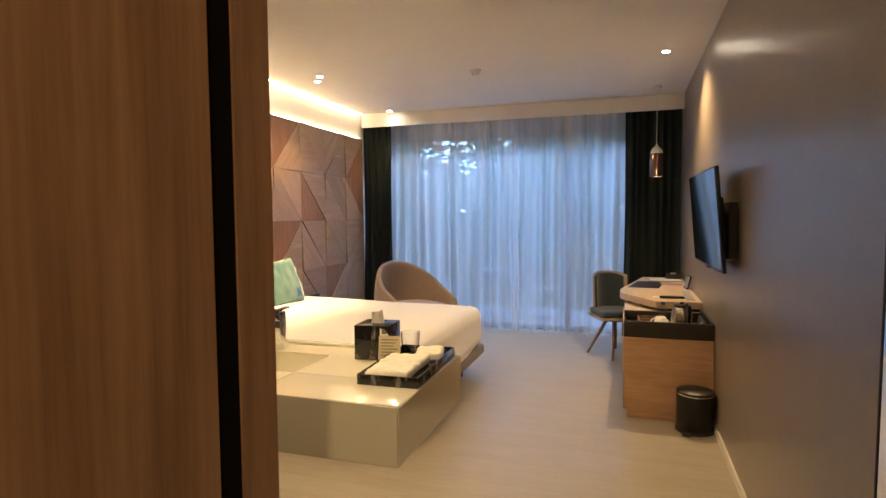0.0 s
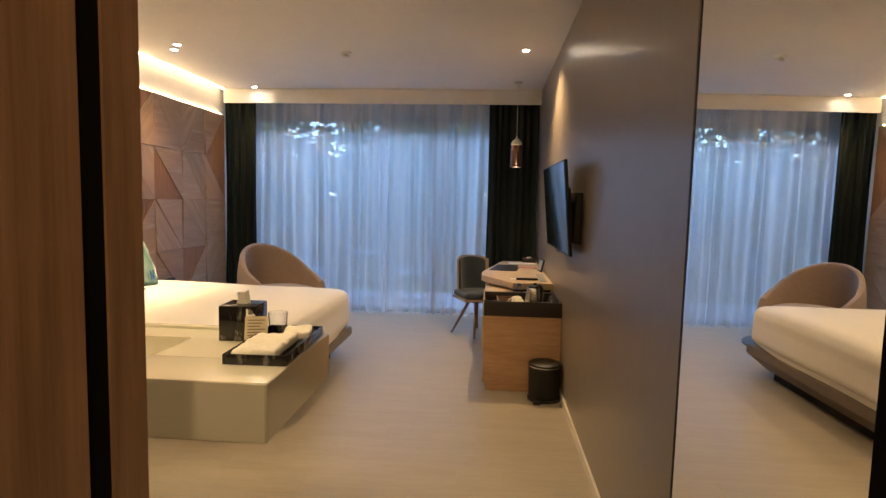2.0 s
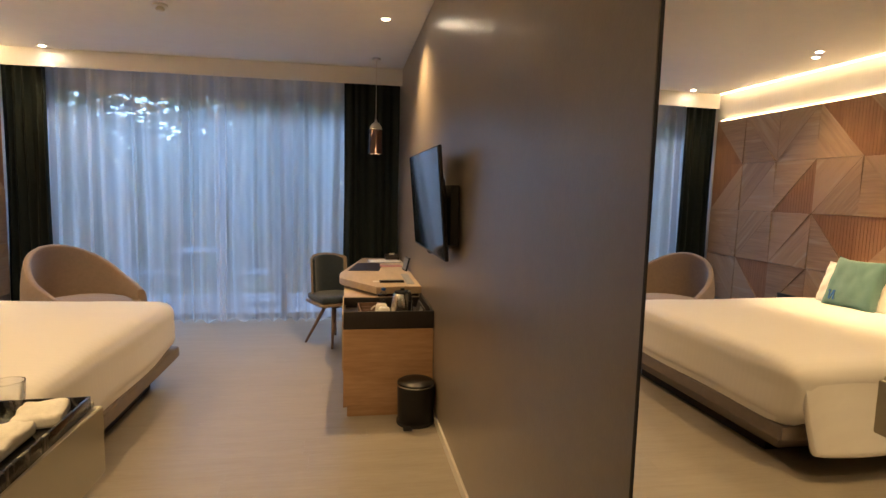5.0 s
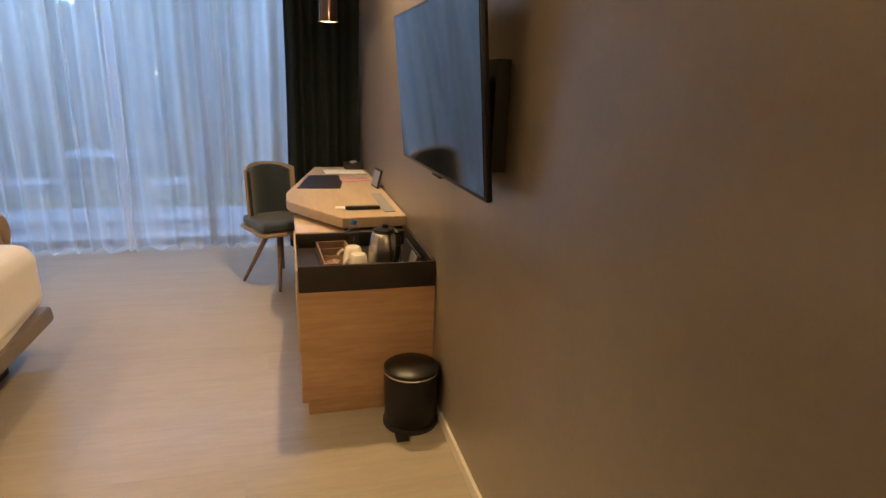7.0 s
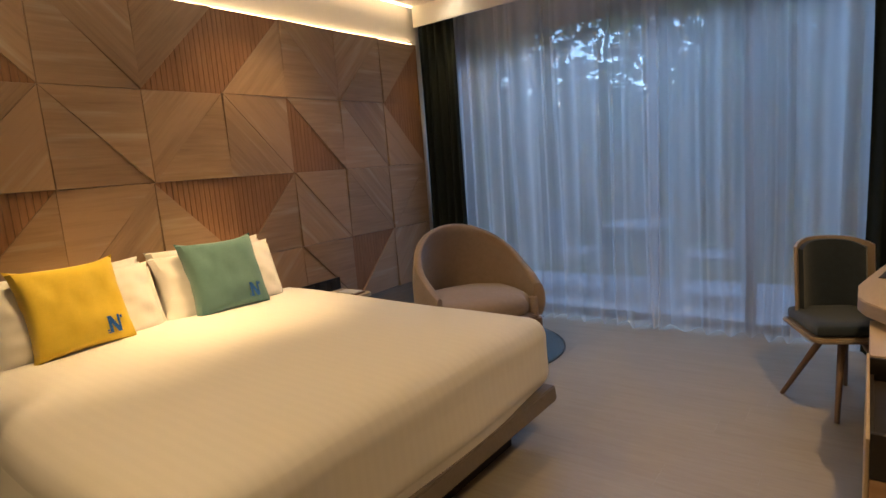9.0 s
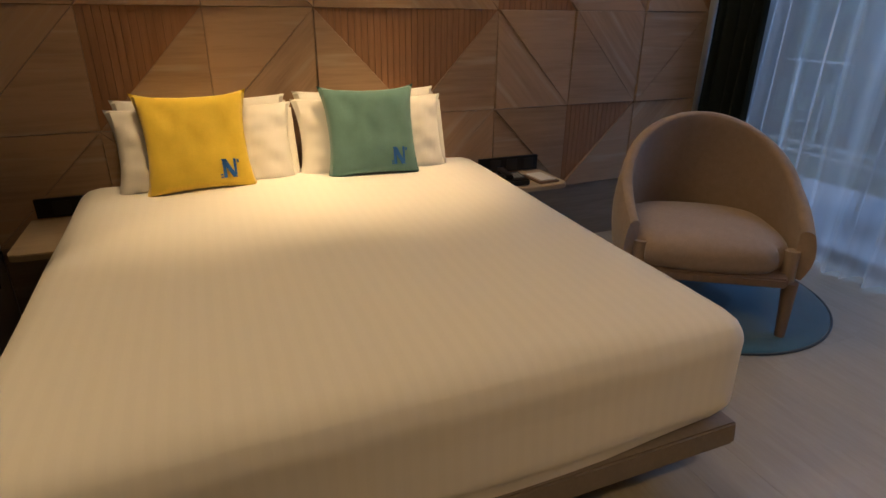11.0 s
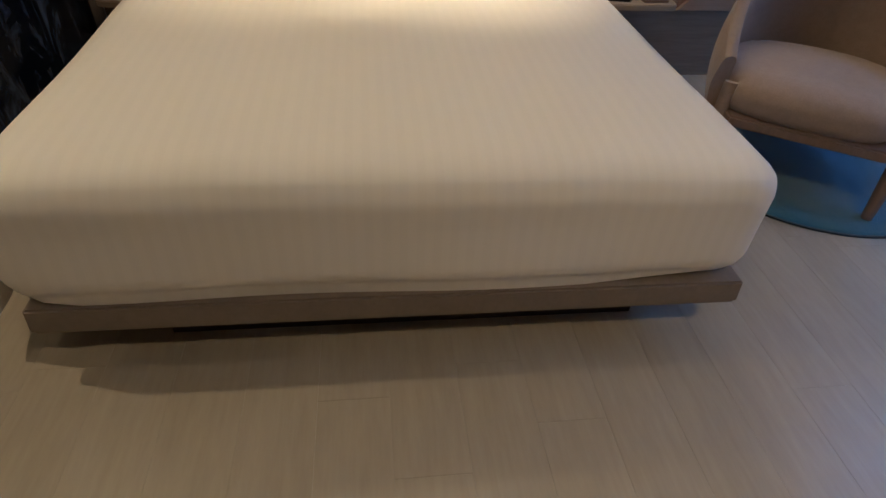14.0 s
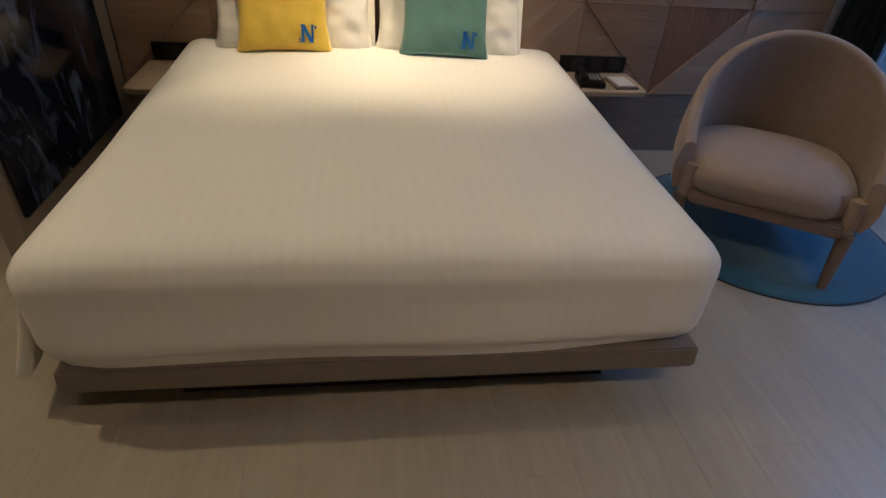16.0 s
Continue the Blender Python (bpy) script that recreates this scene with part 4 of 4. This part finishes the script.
rim = [vt[1, 1], vt[2, 1], vt[2, 2], vt[1, 2]]
bm.faces.new(bz)
for i in range(4):
    bm.faces.new((rim[i], rim[(i + 1) % 4], bz[(i + 1) % 4], bz[i]))
for a, b, line in (((0, 0), (3, 0), [(i, 0) for i in range(4)]), ((3, 0), (3, 3), [(3, j) for j in range(4)]), ((3, 3), (0, 3), [(i, 3) for i in (3, 2, 1, 0)]), ((0, 3), (0, 0), [(0, j) for j in (3, 2, 1, 0)])):
    bm.faces.new([vb[a], vb[b]] + [vt[k] for k in reversed(line)])
bm.faces.new([vb[0, 0], vb[0, 3], vb[3, 3], vb[3, 0]])
bmesh.ops.bevel(bm, geom=[e for e in bm.edges if e.calc_length() > 0.1], offset=0.004, segments=2, affect="EDGES")
part("counter", bm, M_VANITY, van)
part("back_lip", boxed(VX0, VX1 - 0.02, VY1 - 0.022, VY1 - 0.003, VZ1 + 0.0005, VZ1 + 0.014, bevel=0.003), M_VANITY, van)
fau = thing("faucet", "square chrome basin faucet on the vanity", "faucet", pose(-1.93, 2.14, VZ1))
part("column", boxed(-0.022, 0.022, -0.022, 0.022, 0, 0.15, bevel=0.004), M_CHROME, fau)
part("spout", boxed(-0.018, 0.018, -0.14, -0.0225, 0.115, 0.138, bevel=0.004), M_CHROME, fau)
part("lever", boxed(-0.012, 0.012, -0.02, 0.07, 0.151, 0.160, bevel=0.003), M_CHROME, fau)
bxs = thing("tissue_box", "black marble tissue box with white tissue on the vanity", "tissue box", pose(-1.475, 2.12, VZ1, 0, 0, 4))
part("body", boxed(-0.068, 0.068, -0.068, 0.068, 0, 0.13, bevel=0.002), M_MARBLE, bxs)
bm = bmesh.new()
for k in range(5):
    a = 1.25 * k
    v = [bm.verts.new(p) for p in ((0.028 * math.cos(a), 0.02 * math.sin(a), 0.1305), (0.028 * math.cos(a + 1.7), 0.02 * math.sin(a + 1.7), 0.1305), (0.022 * math.cos(a + 1.1), 0.02 * math.sin(a + 1.1), 0.16 + 0.006 * k), (0.012 * math.cos(a + 0.4), 0.012 * math.sin(a + 0.4), 0.172))]
    bm.faces.new(v)
part("tissue", bm, M_PAPER, bxs, "crumpled white tissue")
card = thing("notice_card", "small cream notice card leaning on the tissue box", "card", pose(-1.392, 2.035, VZ1, 0, 0, 14) @ Matrix.Diagonal((1.12, 1, 1.12, 1)) @ pose(0, 0, 0, -14))
card_face = part("card", boxed(-0.036, 0.036, -0.0015, 0.0015, 0, 0.088), M_CARD, card)
part("tab", boxed(-0.034, -0.005, -0.0012, 0.0018, 0.0885, 0.118), M_PAPER, card, "cream tab with a dark mark")
part("tab_mark", boxed(-0.027, -0.012, -0.003, -0.0014, 0.094, 0.112), M_INK, card, "dark printed mark")
for i in range(7):
    part("text_bar", boxed(-0.028, 0.028 - 0.008 * (i % 3), -0.0028, -0.0017, 0.074 - 0.010 * i, 0.077 - 0.010 * i), M_INK, card_face)


def tumbler(x, y):
    t = thing("tumbler", "clear drinking glass on the vanity", "glass", pose(x, y, VZ1), group="tumblers")
    part("glass", lathe([(0, 0), (0.032, 0), (0.037, 0.09), (0.0345, 0.09), (0.030, 0.010), (0, 0.010)]), M_CUP, t)


tumbler(-1.36, 2.17)
am = thing("amenity_tray", "black marble amenity tray with folded white towels on the vanity", "tray", pose(-1.29, 1.985, VZ1, 0, 0, 2))
part("bottom", boxed(-0.096, 0.096, -0.21, 0.21, 0.001, 0.012), M_MARBLE, am)
for a in ((-0.104, -0.0965, -0.218, 0.218), (0.0965, 0.104, -0.218, 0.218), (-0.096, 0.096, -0.218, -0.2105), (-0.096, 0.096, 0.2105, 0.218)):
    part("side", boxed(*a, 0.0, 0.034, bevel=0.001), M_MARBLE, am)
for k, (x, y, sx, sy, turn) in enumerate(((-0.012, -0.075, 0.15, 0.25, 2), (0.03, 0.125, 0.10, 0.12, 14))):
    tw = soft_box(sx, sy, 0.032, 0.013, n=26, dent=0.008)
    for v in tw.verts:
        if v.co.z > 0.013:
            v.co.z += 0.007 * math.sin(v.co.y * 95 + 2.5 * noise.noise(v.co * 14)) * noise.noise(v.co * 9 + Vector((k, 1, 0))) + 0.005 * noise.noise(v.co * 40)
    solid("towel", tw, M_TOWEL, "crumpled folded white face towel in the tray", "towel", pose(-1.29 + x, 1.985 + y, VZ1 + 0.0125, 0, 0, turn), group="towels")

# ---- balcony and outside ----
tagged(new("ground", mesh_of("ground", boxed(-600, 600, YW + 0.19, 1200, -0.9, -0.4), M_EARTH)), "dark garden ground", "ground", kind="structure")
built("balcony_floor", boxed(XL - 1, 1, YW + 0.18, 8.9, -0.2, -0.02), M_CONCRETE, "grey balcony floor", "balcony")
rl = thing("balcony_railing", "pale metal balcony railing with horizontal bars", "railing")
for x in (-4.6, -3.4, -2.2, -1.0, 0.2):
    part("post", rod(bmesh.new(), (x, 8.8, -0.02), (x, 8.8, 1.0), 0.018), M_RAIL, rl)
for z in (0.22, 0.30, 1.0):
    part("bar", rod(bmesh.new(), (-4.8, 8.78, z), (1.0, 8.78, z), 0.012), M_RAIL, rl)
tb = thing("balcony_table", "small pale balcony table outside the window", "table", pose(-2.35, 8.2, -0.02))
part("top", boxed(-0.28, 0.28, -0.28, 0.28, 0.66, 0.69, bevel=0.006), M_RAIL, tb)
for x, y in ((-0.25, -0.25), (0.25, -0.25), (0.25, 0.25), (-0.25, 0.25)):
    part("leg", rod(bmesh.new(), (x, y, 0), (x, y, 0.66), 0.014), M_RAIL, tb)


def outdoor_chair(x, turn):
    t = thing("outdoor_chair", "pale metal outdoor chair on the balcony", "chair", pose(x, 8.15, -0.02, 0, 0, turn), group="balcony chairs")
    part("seat", boxed(-0.22, 0.22, -0.22, 0.22, 0.40, 0.425, bevel=0.008), M_RAIL, t)
    part("backrest", boxed(-0.25, -0.225, -0.22, 0.22, 0.50, 0.82, bevel=0.008), M_RAIL, t)
    for a, b in ((-0.23, -0.2), (-0.23, 0.2)):
        part("leg", rod(bmesh.new(), (a - 0.06, b, 0), (a, b, 0.80), 0.012), M_RAIL, t)
    for a, b in ((0.2, -0.2), (0.2, 0.2)):
        part("leg", rod(bmesh.new(), (a + 0.05, b, 0), (a, b, 0.40), 0.012), M_RAIL, t)


outdoor_chair(-3.0, 0)
outdoor_chair(-1.7, 180)


rack = thing("drying_rack", "small white metal drying rack standing on the balcony", "drying rack")
for x, y in ((-3.86, 7.62), (-3.62, 7.80)):
    part("post", rod(bmesh.new(), (x, y, -0.02), (x, y, 0.94), 0.008), M_CREAMMETAL, rack)
for z in (0.91, 0.83, 0.75, 0.67):
    part("bar", rod(bmesh.new(), (-3.90, 7.59, z), (-3.58, 7.83, z + 0.01), 0.006), M_CREAMMETAL, rack)


def tree(x, y, h, spread, seed, leaves):
    rnd = random.Random(seed)
    t = thing("tree", "broad-leaved tree beyond the balcony", "tree", pose(x, y, -0.4), group="garden trees")
    bm = bmesh.new()
    rod(bm, (0, 0, 0), (0.15, 0, h * 0.55), 0.16, 0.10, 9)
    clumps = []
    for k in range(12):
        a = 2.4 * k + rnd.uniform(-0.4, 0.4)
        r = spread * rnd.uniform(0.35, 1)
        e = Vector((r * math.cos(a), r * math.sin(a), h * rnd.uniform(0.35, 1.0)))
        rod(bm, (0.1, 0, h * rnd.uniform(0.25, 0.55)), e, 0.06, 0.015, 6)
        clumps.append(e)
    part("trunk", bm, M_BARK, t)
    verts, faces = [], []
    for i in range(leaves):
        c = clumps[i % len(clumps)]
        d = Vector((rnd.gauss(0, 1), rnd.gauss(0, 1), rnd.gauss(0, 0.7))) * spread * 0.27
        p, s = c + d, rnd.uniform(0.06, 0.15)
        u = Vector((rnd.gauss(0, 1), rnd.gauss(0, 1), rnd.gauss(0, 1))).normalized()
        w = u.cross(Vector((rnd.gauss(0, 1), rnd.gauss(0, 1), rnd.gauss(0, 1)))).normalized()
        n = len(verts)
        verts += [p - u * s, p + w * s * 0.45, p + u * s, p - w * s * 0.45]
        faces.append((n, n + 1, n + 2, n + 3))
    me = bpy.data.meshes.new("crown")
    me.from_pydata([tuple(v) for v in verts], [], faces)
    me.materials.append(M_LEAF)
    ob = new("crown", me)
    ob.parent = t


for k, (x, y, h, s) in enumerate(((-8.6, 14, 6.0, 2.2), (-0.6, 14.5, 6.0, 2.2), (2.6, 15.5, 6.5, 2.8), (-11.5, 16, 7, 3), (5.5, 17, 7, 3), (-4.6, 17, 8.5, 3.0))):
    tree(x, y, h, s, 20 + k, 7000)


def foliage(name, label, y, deep, count, sizes, span, top, gap, seed):
    """Bank of leaves; between the tree crowns (gap: x from, x to, z from) it has ragged holes to the sky."""
    verts, faces, rnd = [], [], random.Random(seed)
    for i in range(count):
        x, z = rnd.uniform(*span), -0.4 + (top + 0.4) * rnd.random() ** 1.1
        if gap[0] < x < gap[1] and z > gap[2] + 0.7 * noise.noise(Vector((x * 0.9, 0, 3))):
            if noise.noise(Vector((x * 34 / y, z * 38 / y, 7))) > -0.05 + rnd.uniform(-0.12, 0.12):
                continue
        p = Vector((x, rnd.gauss(y, deep), z))
        s = rnd.uniform(*sizes)
        u = Vector((rnd.gauss(0, 1), rnd.gauss(0, 1), rnd.gauss(0, 1))).normalized()
        w = u.cross(Vector((rnd.gauss(0, 1), rnd.gauss(0, 1), rnd.gauss(0, 1)))).normalized()
        n = len(verts)
        verts += [tuple(q) for q in (p - u * s, p + w * s * 0.5, p + u * s, p - w * s * 0.5)]
        faces.append((n, n + 1, n + 2, n + 3))
    me = bpy.data.meshes.new(name)
    me.from_pydata(verts, [], faces)
    me.materials.append(M_LEAF)
    tagged(new(name, me), label, name.replace("_", " "), kind="stuff")


foliage("hedge", "dense green garden hedge beyond the balcony", 13.0, 0.6, 70000, (0.045, 0.12), (-15, 9), 5.2, (-7.2, -2.6, 2.3), 4)
foliage("woodland", "dark green trees closing the garden behind the hedge", 22.0, 1.2, 26000, (0.25, 0.55), (-34, 26), 12.0, (-12.0, -4.2, 2.9), 9)

# ---- headboard panels: triangles of greyed oak and of brown slats ----
COLS = [2.877 + 0.49 * i for i in range(9)]
ROWS = [0.37, 0.865, 1.385, 1.896, 2.405]
# per row from the bottom: diagonal, then which half is slatted (u upper, l lower, - none)
PATTERN = (("/-", "\\-", "/-", "\\-", "/-", "\\-", "/u", "/-"),
           ("/-", "/u", "/-", "\\u", "/u", "\\-", "\\-", "/-"),
           ("/-", "/-", "\\-", "/-", "\\-", "\\l", "\\-", "\\u"),
           ("/-", "\\l", "\\-", "/l", "/u", "\\-", "/-", "/l"))


def wedge(tri, lifts):
    """Triangular panel on the wall with a gently folded face; tri holds (y, z) corners."""
    cy, cz = sum(p[0] for p in tri) / 3, sum(p[1] for p in tri) / 3
    bm = bmesh.new()
    rings = []
    for depth, inset in ((0, 0.0012), (0.75, 0.0012), (1.0, 0.004)):
        ring = []
        for (y, z), lift in zip(tri, lifts):
            d = math.hypot(y - cy, z - cz)
            k = 1 - inset / d * 1.2
            ring.append(bm.verts.new((XL - 0.012 + (0.010 + lift) * depth, cy + (y - cy) * k, cz + (z - cz) * k)))
        rings.append(ring)
    for a, b in zip(rings, rings[1:]):
        for i in range(3):
            bm.faces.new((a[i], a[(i + 1) % 3], b[(i + 1) % 3], b[i]))
    bm.faces.new(rings[-1])
    return bm


def slatted(tri):
    """Upright slats cut to a triangle with one upright and one level side."""
    ys, zs = [p[0] for p in tri], [p[1] for p in tri]
    y0, y1, bm = min(ys), max(ys), bmesh.new()

    def span(y):
        hits = []
        for (ya, za), (yb, zb) in zip(tri, tri[1:] + tri[:1]):
            if abs(ya - yb) > 1e-6 and min(ya, yb) - 1e-6 <= y <= max(ya, yb) + 1e-6:
                hits.append(za + (zb - za) * (y - ya) / (yb - ya))
        return min(hits), max(hits)
    n = 15
    for i in range(n):
        a, b = y0 + (y1 - y0) * (i + 0.045) / n, y0 + (y1 - y0) * (i + 0.955) / n
        (la, ha), (lb, hb) = span(a), span(b)
        x0, x1 = XL - 0.012, XL - 0.003
        v = [bm.verts.new(p) for p in ((x0, a, la), (x0, b, lb), (x0, b, hb), (x0, a, ha), (x1, a, la), (x1, b, lb), (x1, b, hb), (x1, a, ha))]
        for f in ((4, 5, 6, 7), (0, 4, 7, 3), (1, 2, 6, 5), (3, 7, 6, 2), (0, 1, 5, 4)):
            bm.faces.new([v[k] for k in f])
    a = [bm.verts.new((XL - 0.0115, y, z)) for y, z in tri]
    bm.faces.new(a)
    return bm


rnd = random.Random(11)
for r, row in enumerate(PATTERN):
    for c, (diag, slat) in enumerate(row):
        y0, y1, z0, z1 = COLS[c], COLS[c + 1], ROWS[r], ROWS[r + 1]
        if diag == "/":
            upper, lower = [(y0, z0), (y1, z1), (y0, z1)], [(y0, z0), (y1, z0), (y1, z1)]
        else:
            upper, lower = [(y0, z1), (y1, z0), (y1, z1)], [(y0, z1), (y0, z0), (y1, z0)]
        for half, tri in (("u", upper), ("l", lower)):
            if slat == half:
                part("slat_panel", slatted(tri), M_SLAT, panel_wall, "brown upright slats", smooth=False)
            else:
                raised = rnd.choice((0, 1))
                lifts = [0.003 + 0.015 * ((k == raised) if half == "u" else (k != raised and k < 2)) for k in range(3)]
                turn = (0, 46 if diag == "/" else -46)[rnd.random() < (0.65 if half == "u" else 0.25)]
                place = pose(XL, sum(p[0] for p in tri) / 3, sum(p[1] for p in tri) / 3, turn)
                bm = wedge(tri, lifts)
                bmesh.ops.transform(bm, matrix=place.inverted(), verts=list(bm.verts))
                part("panel", bm, M_TILE, panel_wall, smooth=False).matrix_basis = place

# ---- floor planks ----
PW, rnd = 0.192, random.Random(2)
plank_meshes = {}
count, y, k = 0, YB, 0
while y < YW + 0.08:
    x = XL - 0.10 - rnd.uniform(0, 1.1)
    while x < 0.05:
        x0, x1 = max(x, XL - 0.10), min(x + 1.24, 0.05)
        if x1 - x0 > 0.02:
            key = round(x1 - x0, 2)
            if key not in plank_meshes:
                plank_meshes[key] = mesh_of("plank", boxed(0, x1 - x0 - 0.0004, 0, PW - 0.0004, -0.0055, 0.0, bevel=0.0003, seg=1), M_FLOOR)
            ob = new("plank", plank_meshes[key])
            ob.parent = floor
            ob.location = (x0, y, 0)
        x += 1.24
    y += PW
